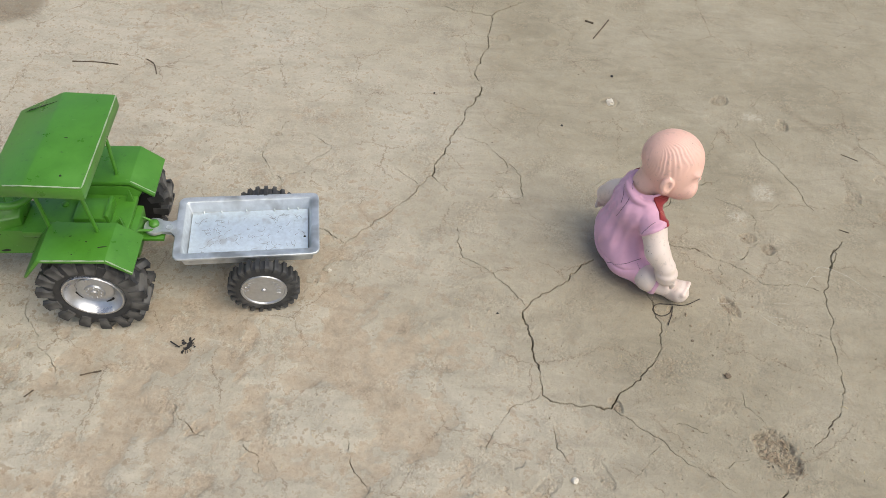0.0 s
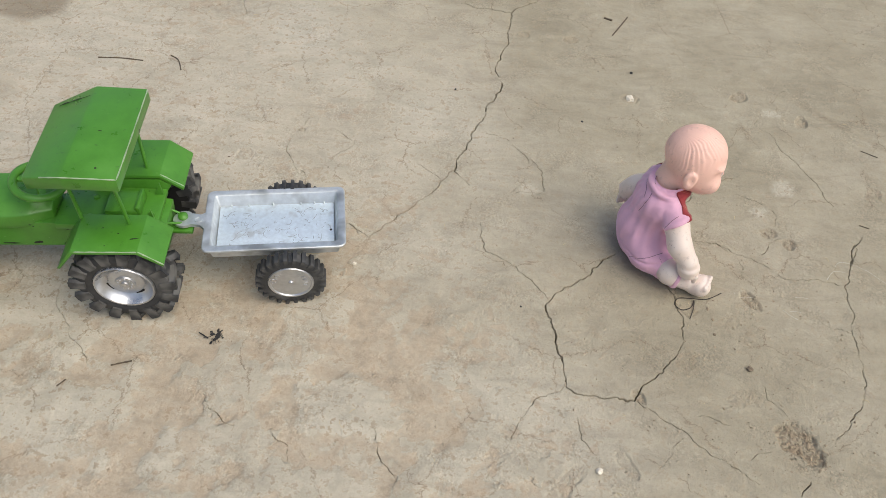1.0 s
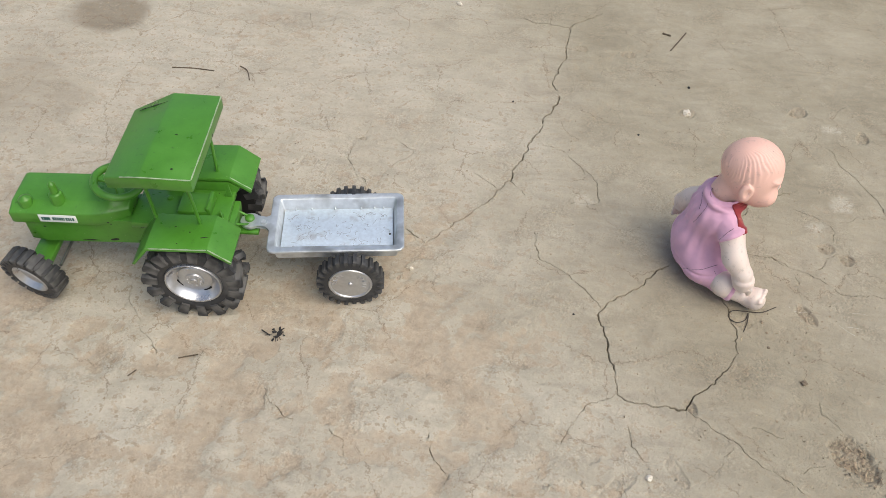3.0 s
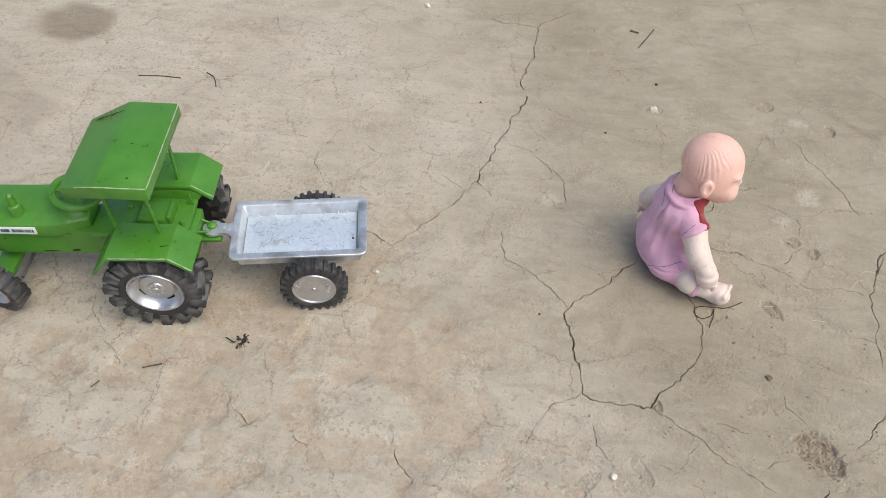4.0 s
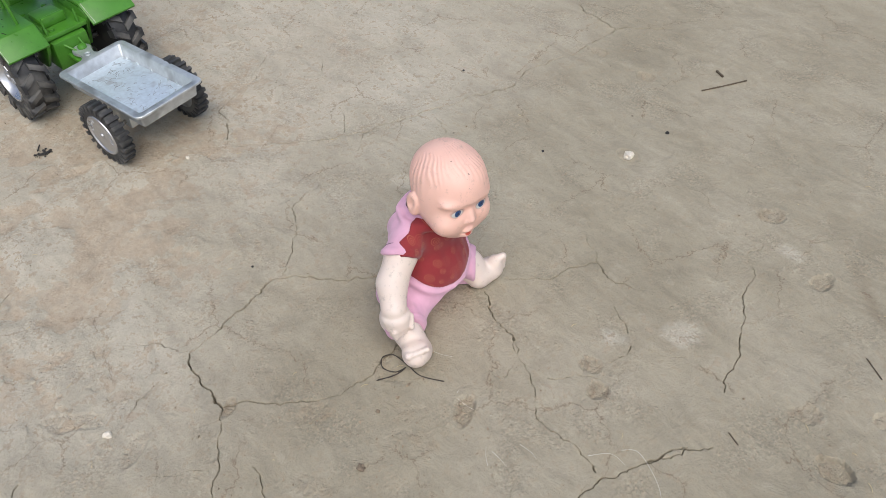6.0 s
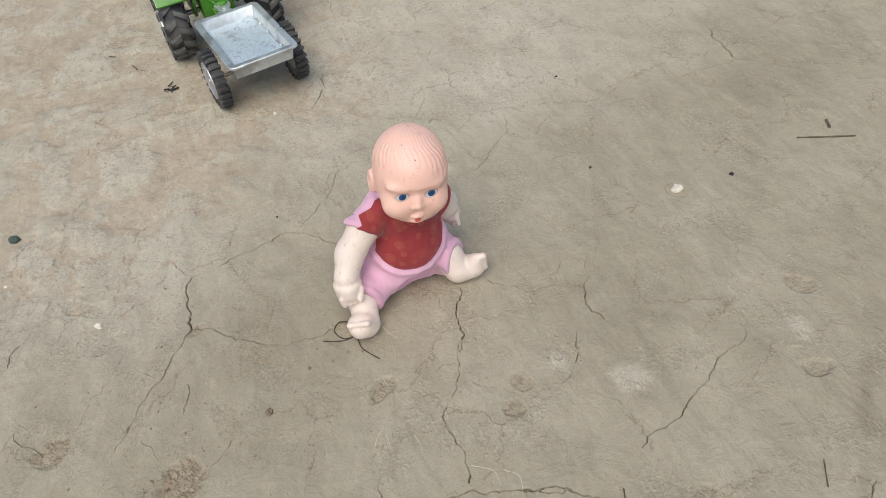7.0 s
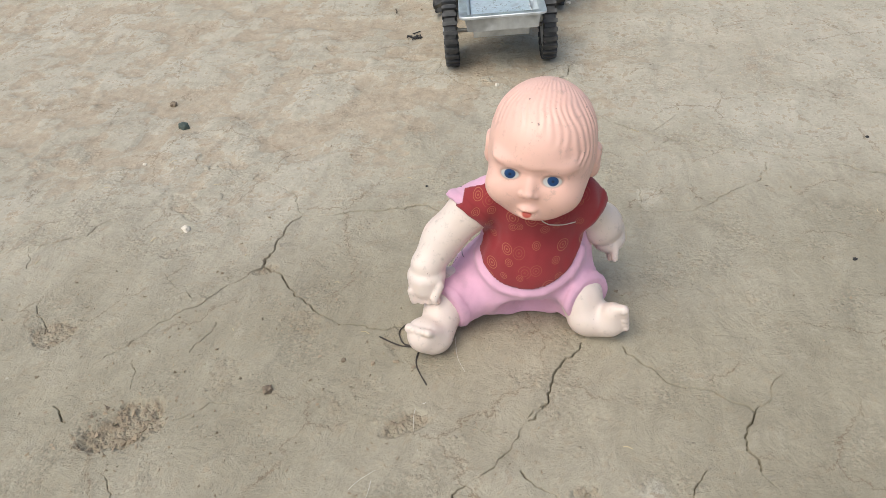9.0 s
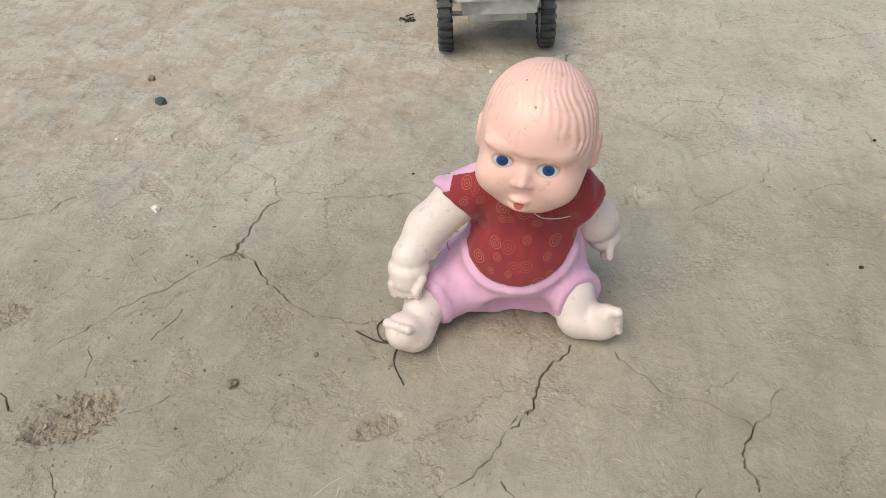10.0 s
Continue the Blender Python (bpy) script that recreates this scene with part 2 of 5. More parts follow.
def bm_lathe(bm, profile, segs=48, turn=None, mat=0, closed=False):
    """Turns a profile of (radius, height) about z."""
    vs = []
    for r, h in profile:
        ring = []
        for i in range(segs):
            p = Vector((r * math.cos(2 * math.pi * i / segs), r * math.sin(2 * math.pi * i / segs), h))
            ring.append(bm.verts.new(turn @ p if turn is not None else p))
        vs.append(ring)
    pairs = list(zip(vs, vs[1:])) + ([(vs[-1], vs[0])] if closed else [])
    for p, q in pairs:
        for i in range(segs):
            j = (i + 1) % segs
            bm.faces.new([p[i], p[j], q[j], q[i]]).material_index = mat
    if not closed:
        for ring in (vs[0], vs[-1]):
            bm.faces.new(ring).material_index = mat


def bm_tube(bm, points, radius, sides=10, mat=0, radii=None):
    """A round rod along points."""
    pts = [Vector(p) for p in points]
    rings = []
    side = None
    for i, p in enumerate(pts):
        d = (pts[min(i + 1, len(pts) - 1)] - pts[max(i - 1, 0)]).normalized()
        if side is None:
            side = d.orthogonal().normalized()
        side = (side - d * side.dot(d)).normalized()
        up = d.cross(side)
        r = radii[i] if radii else radius
        rings.append([bm.verts.new(p + r * (math.cos(2 * math.pi * k / sides) * side + math.sin(2 * math.pi * k / sides) * up)) for k in range(sides)])
    for p, q in zip(rings, rings[1:]):
        for k in range(sides):
            bm.faces.new([p[k], p[(k + 1) % sides], q[(k + 1) % sides], q[k]]).material_index = mat
    for ring in (rings[0], rings[-1]):
        bm.faces.new(ring).material_index = mat


def spline(points, steps=8):
    """A smooth line through points."""
    p = [Vector(q) for q in points]
    out = []
    for i in range(len(p) - 1):
        a, b, c, d = p[max(i - 1, 0)], p[i], p[i + 1], p[min(i + 2, len(p) - 1)]
        for k in range(steps):
            t = k / steps
            out.append(0.5 * ((2 * b) + (c - a) * t + (2 * a - 5 * b + 4 * c - d) * t * t + (3 * b - a - 3 * c + d) * t ** 3))
    out.append(p[-1])
    return out


# ---- smooth noise on arrays, for the ground and the doll ----
def lattice(ix, iy, iz, seed):
    h = (ix.astype(np.int64) * 374761393 + iy.astype(np.int64) * 668265263 + iz.astype(np.int64) * 2147483647 + seed * 974634777) & 0xFFFFFFFF
    h = ((h ^ (h >> 13)) * 1274126177) & 0xFFFFFFFF
    h = ((h ^ (h >> 16)) * 2246822519) & 0xFFFFFFFF
    return (h & 0xFFFFFF) / float(0xFFFFFF)


def value_noise(x, y, z, seed=0):
    ix, iy, iz = np.floor(x), np.floor(y), np.floor(z)
    u, v, w = x - ix, y - iy, z - iz
    u, v, w = (q * q * q * (q * (q * 6 - 15) + 10) for q in (u, v, w))
    total = 0.0
    for a in (0, 1):
        for b in (0, 1):
            for c in (0, 1):
                total = total + lattice(ix + a, iy + b, iz + c, seed) * (u if a else 1 - u) * (v if b else 1 - v) * (w if c else 1 - w)
    return total * 2 - 1


def fbm(x, y, z=None, scale=1.0, octaves=4, gain=0.5, seed=0):
    z = np.zeros_like(x) if z is None else z
    total, amp = np.zeros_like(x), 1.0
    for o in range(octaves):
        total += amp * value_noise(x * scale + 17.3 * o, y * scale + 5.1 * o, z * scale + 9.7 * o, seed + o)
        amp *= gain
        scale *= 2.03
    return total


def smooth01(x, a, b):
    t = np.clip((x - a) / (b - a), 0, 1)
    return t * t * (3 - 2 * t)


# ---- the ground: one sheet of dried mud, cracked and trodden ----
# each crack: its width in millimetres, then where it runs
CRACKS = [
    (2.1, [(0.308, 0.632), (0.299, 0.625), (0.283, 0.610), (0.267, 0.591), (0.248, 0.576), (0.234, 0.559), (0.243, 0.523), (0.248, 0.498), (0.250, 0.478), (0.251, 0.466), (0.258, 0.461), (0.275, 0.460), (0.299, 0.458), (0.313, 0.458)]),
    (1.4, [(0.313, 0.458), (0.319, 0.470), (0.342, 0.490), (0.359, 0.515), (0.366, 0.535), (0.366, 0.562), (0.360, 0.587), (0.357, 0.596)]),
    (1.1, [(0.313, 0.458), (0.325, 0.450), (0.336, 0.440), (0.350, 0.432), (0.359, 0.425), (0.370, 0.415), (0.387, 0.404), (0.397, 0.398), (0.412, 0.386)]),
    (0.8, [(0.351, 0.424), (0.337, 0.403), (0.326, 0.391)]),
    (0.8, [(0.249, 0.468), (0.236, 0.458), (0.220, 0.446)]),
    (0.7, [(0.220, 0.446), (0.205, 0.419), (0.197, 0.400)]),
    (0.8, [(0.260, 0.436), (0.262, 0.415), (0.269, 0.406), (0.276, 0.394)]),
    (0.8, [(0.185, 0.380), (0.180, 0.365)]),
    (0.9, [(0.429, 0.418), (0.416, 0.415), (0.406, 0.408)]),
    (1.1, [(0.569, 0.672), (0.559, 0.644), (0.543, 0.613), (0.541, 0.593), (0.540, 0.569), (0.534, 0.551), (0.533, 0.525), (0.532, 0.503), (0.528, 0.485), (0.521, 0.470), (0.506, 0.450), (0.487, 0.430)]),
    (1.3, [(0.419, 0.656), (0.437, 0.645), (0.450, 0.641), (0.470, 0.627), (0.479, 0.617), (0.501, 0.617), (0.522, 0.616), (0.537, 0.613)]),
    (0.7, [(0.438, 0.637), (0.438, 0.620), (0.441, 0.605)]),
    (0.6, [(0.494, 0.572), (0.515, 0.556), (0.534, 0.552)]),
    (2.4, [(0.123, 1.076), (0.147, 1.066), (0.176, 1.066), (0.195, 1.063), (0.217, 1.085), (0.241, 1.107)]),
    (2.5, [(0.195, 1.063), (0.193, 1.031), (0.184, 0.972), (0.175, 0.938), (0.180, 0.918)]),
    (2.7, [(0.184, 0.904), (0.172, 0.865), (0.163, 0.832), (0.149, 0.799), (0.140, 0.766), (0.133, 0.738)]),
    (0.95, [(0.167, 0.805), (0.189, 0.798), (0.205, 0.779), (0.217, 0.759)]),
    (0.7, [(0.550, 0.933), (0.527, 0.905)]),
    (0.9, [(0.642, 0.844), (0.659, 0.822)]),
    (0.9, [(-0.238, 0.536), (-0.235, 0.512), (-0.218, 0.492), (-0.199, 0.468), (-0.184, 0.450)]),
    (1, [(-0.070, 0.424), (-0.052, 0.407), (-0.037, 0.399)]),
    (0.9, [(-0.004, 0.395), (0.011, 0.386), (0.014, 0.372)]),
    (0.9, [(0.080, 0.409), (0.091, 0.379), (0.106, 0.362)]),
    (1.3, [(-0.197, 0.950), (-0.184, 0.969), (-0.164, 0.980), (-0.168, 1.020), (-0.179, 1.046)]),
    (0.6, [(-0.153, 0.986), (-0.116, 1.005), (-0.071, 1.024)]),
    (0.7, [(-0.170, 0.858), (-0.138, 0.870), (-0.105, 0.866), (-0.067, 0.855)]),
    (0.8, [(-0.259, 0.643), (-0.242, 0.620), (-0.226, 0.611)]),
    (1.1, [(-0.045, 0.807), (-0.059, 0.773), (-0.061, 0.750), (-0.049, 0.727), (-0.034, 0.717), (-0.030, 0.698), (-0.019, 0.675)]),
    (2.1, [(-0.019, 0.675), (-0.009, 0.653), (0.013, 0.652), (0.032, 0.640), (0.048, 0.628)]),
    (0.8, [(-0.034, 0.717), (-0.011, 0.735), (0.006, 0.757), (0.014, 0.775), (-0.016, 0.792), (-0.034, 0.787)]),
    (0.7, [(0.047, 0.606), (0.068, 0.598), (0.091, 0.592), (0.107, 0.590)]),
    (0.6, [(0.046, 0.611), (0.034, 0.586), (0.018, 0.557)]),
    (1.0, [(0.165, 0.661), (0.172, 0.620), (0.204, 0.604), (0.220, 0.587), (0.236, 0.565)]),
    (1.4, [(0.133, 0.738), (0.151, 0.716)]),
    (1.7, [(0.133, 0.738), (0.117, 0.711), (0.110, 0.698), (0.087, 0.672), (0.050, 0.627)]),
    (0.9, [(0.215, 0.767), (0.233, 0.746), (0.234, 0.715), (0.202, 0.709)]),
    (0.8, [(0.118, 0.723), (0.090, 0.744)]),
    (0.7, [(0.197, 0.709), (0.212, 0.728)]),
    (1.4, [(0.269, 0.322), (0.282, 0.313), (0.290, 0.312), (0.298, 0.292), (0.302, 0.274), (0.321, 0.233)]),
    (0.9, [(0.302, 0.274), (0.329, 0.288)]),
    (0.8, [(0.171, 0.344), (0.193, 0.370)]),
    (0.8, [(0.370, 0.447), (0.384, 0.445), (0.397, 0.441)]),
    (0.7, [(0.434, 0.486), (0.435, 0.470), (0.443, 0.463), (0.456, 0.448), (0.464, 0.440)]),
    (1.8, [(0.446, 0.379), (0.453, 0.387), (0.457, 0.393)]),
    (0.9, [(0.358, 0.318), (0.374, 0.323), (0.389, 0.338)]),
    (1.5, [(0.370, 0.674), (0.383, 0.665), (0.399, 0.659), (0.417, 0.658), (0.432, 0.648)]),
    (1.35, [(0.371, 0.697), (0.381, 0.705), (0.393, 0.717), (0.400, 0.725), (0.401, 0.737), (0.405, 0.747), (0.410, 0.755), (0.415, 0.763)]),
    (1.2, [(0.415, 0.763), (0.422, 0.761), (0.432, 0.756), (0.440, 0.756), (0.449, 0.761), (0.462, 0.767)]),
    (0.7, [(0.415, 0.763), (0.402, 0.773), (0.388, 0.781)]),
    (0.7, [(0.318, 0.743), (0.327, 0.753), (0.344, 0.753)]),
    (0.9, [(0.454, 0.736), (0.479, 0.722)]),
    (1.05, [(0.501, 0.875), (0.497, 0.861), (0.504, 0.850), (0.516, 0.837), (0.520, 0.815), (0.526, 0.808), (0.537, 0.787), (0.549, 0.767), (0.554, 0.751), (0.556, 0.735), (0.561, 0.728)]),
    (1, [(0.534, 0.736), (0.553, 0.735)]),
    (0.9, [(0.495, 0.720), (0.511, 0.723), (0.525, 0.734)]),
    (1.1, [(0.488, 0.714), (0.492, 0.705), (0.487, 0.690)]),
    (1.2, [(0.464, 0.647), (0.476, 0.665), (0.490, 0.673)]),
    (1.8, [(0.557, 0.644), (0.561, 0.654), (0.565, 0.665), (0.572, 0.673), (0.581, 0.685)]),
]
# hoof prints and hollows: place, half length, half width, turn in degrees, depth in millimetres, looseness
HOLLOWS = [
    (0.456, 0.428, 0.0235, 0.0190, 129, 3.4, 1.0), (0.440, 0.584, 0.014, 0.009, 130, 2.4, 0.9), (0.4785, 0.680, 0.011, 0.010, 0, 1.6, 0.7), (0.496, 0.665, 0.010, 0.009, 20, 2.2, 0.8),
    (0.486, 0.911, 0.015, 0.009, 35, 2.2, 0.6), (0.556, 0.872, 0.013, 0.009, 75, 2.6, 0.5), (0.647, 0.727, 0.012, 0.010, 10, 4.2, 0.4), (0.656, 0.785, 0.011, 0.009, 40, 2.2, 0.4),
    (0.698, 0.844, 0.010, 0.008, 0, 1.8, 0.6), (0.6115, 0.7515, 0.012, 0.009, 30, 1.6, 0.5), (0.276, 1.012, 0.012, 0.008, 10, 1.5, 0.5), (0.211, 1.014, 0.011, 0.007, 0, 1.3, 0.4),
    (0.594, 0.434, 0.015, 0.012, 20, 1.8, 0.7), (0.388, 0.346, 0.018, 0.014, 115, 1.5, 0.8), (0.346, 0.893, 0.013, 0.010, 0, 1.4, 0.3), (0.418, 0.555, 0.016, 0.007, 70, 0.35, 0.35),
    (0.375, 0.565, 0.014, 0.009, 0, 0.7, 0.4), (0.30, 0.395, 0.02, 0.008, 120, 1.0, 0.35), (0.415, 0.47, 0.02, 0.01, 10, 0.3, 0.35), (0.245, 0.37, 0.025, 0.009, 45, 1.0, 0.4),
    (-0.105, 0.735, 0.014, 0.010, 20, 1.0, 0.45), (-0.19, 0.66, 0.018, 0.012, 0, 0.9, 0.15), (0.317, 0.462, 0.010, 0.006, 120, 1.8, 0.9), (-0.05, 0.787, 0.006, 0.005, 0, 1.0, 0.7),
    (0.365, 0.505, 0.018, 0.010, 60, 0.5, 0.45), (0.437, 0.545, 0.016, 0.009, 20, 0.4, 0.4),
]


def jagged(points, seed):
    """The line through points with the small zigzag of a crack."""
    rng = random.Random(seed)
    pts = [Vector((*p, 0)).to_2d() for p in points]
    for level in range(5):
        out = [pts[0]]
        for a, b in zip(pts, pts[1:]):
            d = b - a
            off = rng.uniform(-1, 1) * min(d.length * 0.15, 0.0030)
            mid = (a + b) / 2 + Vector((-d.y, d.x)).normalized() * off if d.length > 0.0011 else (a + b) / 2
            out += [mid, b]
        pts = out
    return np.array([tuple(p) for p in pts])


LINES = [(0.88 * w, jagged(p, 11 + i)) for i, (w, p) in enumerate(CRACKS)]
STEP, FINE = 0.004, 12


def growing(lo, hi):
    mid = np.arange(lo, hi + STEP / 2, STEP)
    out, d = [], STEP
    while sum(out) < 80:
        d *= 1.22
        out.append(d)
    far = np.cumsum(out)
    return np.concatenate([lo - far[::-1], mid, hi + far])


def ground_height(x, y, cracks=True):
    """Height, wear, looseness, and dampness with painted crack shade, of the mud at points of the plan."""
    near = smooth01(np.hypot(x - 0.2, y - 0.6), 6.0, 1.2)
    rough = smooth01(x + 0.45 * (y - 0.5) + 0.05 * fbm(x, y, scale=9, octaves=3, seed=5), 0.33, 0.08) * smooth01(y - 0.15 * x, 0.92, 0.5)
    h = 0.0022 * fbm(x, y, scale=4.2, octaves=2, seed=1) + 0.0005 * fbm(x, y, scale=26, octaves=3, seed=2)
    lump = fbm(x, y, scale=34, octaves=4, gain=0.55, seed=3)
    plate = smooth01(lump, -0.08, 0.10)
    h = h + rough * (0.0009 * plate + 0.0008 * lump) + 0.00045 * (1 - rough) * lump
    h = h + 0.0004 * fbm(x, y, scale=110, octaves=2, seed=4) * (0.3 + 0.7 * rough)
    tan = smooth01(x + 0.25 * (y - 0.6) + 0.10 * fbm(x, y, scale=5, octaves=3, seed=8), 0.28, -0.12)
    bleached = smooth01(x + 0.30 * (y - 0.6) + 0.08 * fbm(x, y, scale=7, octaves=4, seed=8), 0.40, 0.02)
    wear = 0.188 + 0.075 * tan + 0.20 * rough - 0.18 * rough * plate + 0.05 * fbm(x, y, scale=12, octaves=3, seed=9)
    loose = np.zeros_like(x)
    for hx, hy, a, b, turn, deep, crumb in HOLLOWS:
        m = (np.abs(x - hx) < 0.05) & (np.abs(y - hy) < 0.05)
        if not m.any():
            continue
        c, s = math.cos(radians(turn)), math.sin(radians(turn))
        u, v = x[m] - hx, y[m] - hy
        r = np.hypot((u * c + v * s) / a, (v * c - u * s) / b) + 0.24 * fbm(u, v, scale=75, octaves=4, seed=int(1000 * hx) + 3)
        bowl = smooth01(r, 1.05, 0.70)
        crumbs = fbm(u, v, scale=380, octaves=3, gain=0.7, seed=31)
        h[m] += -deep * 0.001 * bowl * (0.8 + 0.2 * smooth01(u, -a, a)) + bowl * crumb * 0.0010 * crumbs
        loose[m] = np.maximum(loose[m], bowl * crumb * (0.55 + 0.45 * crumbs))
    damp_and_shade = 0.8 * smooth01(np.hypot((x + 0.47) / 0.075, (y - 1.0) / 0.06) + 0.25 * fbm(x, y, scale=16, octaves=3, seed=12), 1.0, 0.5)
    damp_and_shade = np.maximum(damp_and_shade, 0.30 * smooth01(np.hypot((x + 0.52) / 0.12, (y - 0.84) / 0.14) + 0.3 * fbm(x, y, scale=9, octaves=3, seed=13), 1.0, 0.4))
    for ax, ay, bx, by, wide, deep in ((0.565, 0.906, 0.642, 0.835, 0.006, 0.35), (0.642, 0.835, 0.70, 0.775, 0.006, 0.45), (0.60, 0.80, 0.66, 0.70, 0.005, 0.2)):
        t = np.clip(((x - ax) * (bx - ax) + (y - ay) * (by - ay)) / ((bx - ax) ** 2 + (by - ay) ** 2), 0, 1)
        off = np.hypot(x - ax - t * (bx - ax), y - ay - t * (by - ay)) / wide + 0.6 * fbm(x, y, scale=55, octaves=2, seed=14)
        damp_and_shade = np.maximum(damp_and_shade, deep * smooth01(off, 1.0, 0.2))
    chalk = np.zeros_like(x)
    for cx, cy, cr in ((0.508, 0.750, 0.012), (0.469, 0.712, 0.011), (0.216, 0.716, 0.016), (0.517, 0.888, 0.012)):
        chalk = np.maximum(chalk, smooth01(np.hypot(x - cx, y - cy) / cr + 0.7 * fbm(x, y, scale=60, octaves=3, seed=15), 0.9, 0.3))
    bleached = np.maximum(bleached, chalk)
    h = h * near
    if cracks:
        for w, line in LINES:
            lo, hi = line.min(0) - 0.006, line.max(0) + 0.006
            m = np.nonzero((x > lo[0]) & (x < hi[0]) & (y > lo[1]) & (y < hi[1]))[0]
            if not len(m):
                continue
            best = np.full(len(m), 1.0)
            xm, ym = x[m], y[m]
            for start in range(0, len(line) - 1, 8):
                run = line[start:start + 9]
                a, b = run.min(0) - 0.004, run.max(0) + 0.004
                k = np.nonzero((xm > a[0]) & (xm < b[0]) & (ym > a[1]) & (ym < b[1]))[0]
                xk, yk = xm[k], ym[k]
                for p, q in zip(run[:-1], run[1:]):
                    d = q - p
                    t = np.clip(((xk - p[0]) * d[0] + (yk - p[1]) * d[1]) / max(d @ d, 1e-12), 0, 1)
                    best[k] = np.minimum(best[k], np.hypot(xk - p[0] - t * d[0], yk - p[1] - t * d[1]))
            m = m[best < 0.004]
            best = best[best < 0.004]
            vary = 0.88 + 0.55 * value_noise(x[m] * 48, y[m] * 48, np.zeros(len(m)), 21) + 0.55 * value_noise(x[m] * 260, y[m] * 260, np.zeros(len(m)), 22)
            half = np.maximum(0.00012, 0.00032 * w * (w / 2) ** 0.25 * vary)
            cut = smooth01(best, half * 1.1, half * 0.6)
            h[m] -= cut * np.minimum(0.012, half * 28.0 * smooth01(half, 0.00005, 0.00026))
            # shade inside the crack, painted as a darker colour
            damp_and_shade[m] = np.maximum(damp_and_shade[m], (0.25 + 0.6 * smooth01(half, 0.0001, 0.0003)) * cut)
    return h, wear, loose, damp_and_shade, bleached


def build_ground():
    xs, ys = growing(-0.78, 0.96), growing(-0.16, 1.36)
    nx, ny = len(xs) - 1, len(ys) - 1
    flag = np.zeros((nx, ny), bool)

    def mark(px, py, reach):
        for dx in (-reach, 0, reach):
            for dy in (-reach, 0, reach):
                i, j = np.searchsorted(xs, px + dx) - 1, np.searchsorted(ys, py + dy) - 1
                flag[i, j] = True
    for w, line in LINES:
        for p, q in zip(line[:-1], line[1:]):
            t = np.linspace(0, 1, 4)
            mark(p[0] + t * (q[0] - p[0]), p[1] + t * (q[1] - p[1]), 0.0018)
    for hx, hy, a, b, *_ in HOLLOWS:
        gx, gy = np.meshgrid(np.arange(hx - a * 1.2, hx + a * 1.2, 0.003), np.arange(hy - a * 1.2, hy + a * 1.2, 0.003))
        k = np.hypot(gx - hx, gy - hy) < a * 1.25
        mark(gx[k], gy[k], 0.0)
    big = 1 << 20
    ci, cj = np.nonzero(~flag)
    fi, fj = np.nonzero(flag)
    quads = [np.stack([(ci + a) * FINE * big + (cj + b) * FINE for a, b in ((0, 0), (1, 0), (1, 1), (0, 1))], 1)]
    u, v = (q.ravel() for q in np.meshgrid(np.arange(FINE), np.arange(FINE), indexing="ij"))
    bi, bj = (fi[:, None] * FINE + u).ravel(), (fj[:, None] * FINE + v).ravel()
    quads.append(np.stack([(bi + a) * big + bj + b for a, b in ((0, 0), (1, 0), (1, 1), (0, 1))], 1))
    quads = np.concatenate(quads)
    keys, faces = np.unique(quads.ravel(), return_inverse=True)
    gi, gj = keys // big, keys % big

    def along(axis, g):
        i = np.minimum(g // FINE, len(axis) - 2)
        return axis[i] + (g - i * FINE) / FINE * (axis[i + 1] - axis[i])
    x, y = along(xs, gi), along(ys, gj)
    h, wear, loose, damp_and_shade, bleached = ground_height(x, y)
    # where a fine patch meets a coarse cell its edge keeps to the coarse edge
    oi, oj = gi % FINE != 0, gj % FINE != 0
    pad = np.zeros((nx + 2, ny + 2), bool)
    pad[1:-1, 1:-1] = flag
    a, b = gi // FINE, gj // FINE
    on_x = oi & ~oj & ~(pad[a + 1, b + 1] & pad[a + 1, b])
    on_y = oj & ~oi & ~(pad[a + 1, b + 1] & pad[a, b + 1])
    for m, step_a, step_b, off in ((on_x, 1, 0, gi), (on_y, 0, 1, gj)):
        lo = np.searchsorted(keys, a[m] * FINE * big + b[m] * FINE)
        hi = np.searchsorted(keys, (a[m] + step_a) * FINE * big + (b[m] + step_b) * FINE)
        f = (off[m] % FINE) / FINE
        h[m] = h[lo] * (1 - f) + h[hi] * f
    me = bpy.data.meshes.new("ground")
    me.vertices.add(len(keys))
    me.vertices.foreach_set("co", np.stack([x, y, h], 1).astype(np.float32).ravel())
    n = len(quads)
    me.loops.add(4 * n)
    me.loops.foreach_set("vertex_index", faces.astype(np.int32).ravel())
    me.polygons.add(n)
    me.polygons.foreach_set("loop_start", np.arange(0, 4 * n, 4, dtype=np.int32))
    me.polygons.foreach_set("use_smooth", np.ones(n, bool))
    for name, values in (("wear", wear), ("loose", loose), ("damp_and_shade", damp_and_shade), ("bleached", bleached)):
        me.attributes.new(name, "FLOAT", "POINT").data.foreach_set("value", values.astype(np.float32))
    me.update()
    me.validate()
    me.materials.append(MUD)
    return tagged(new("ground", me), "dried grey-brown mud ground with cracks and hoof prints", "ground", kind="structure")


build_ground()


def floor_at(x, y):
    return float(ground_height(np.array([x], float), np.array([y], float), False)[0][0])


# ---- the toy tractor ----
def side_plate(bm, outline, y0, y1, bevel=0.0012, mat=0):
    """A block with that outline of (x, z), reaching from y0 to y1."""
    bm_prism(bm, outline, -y1, -y0, pose(0, 0, 0, 90, 0, 0), mat, bevel)


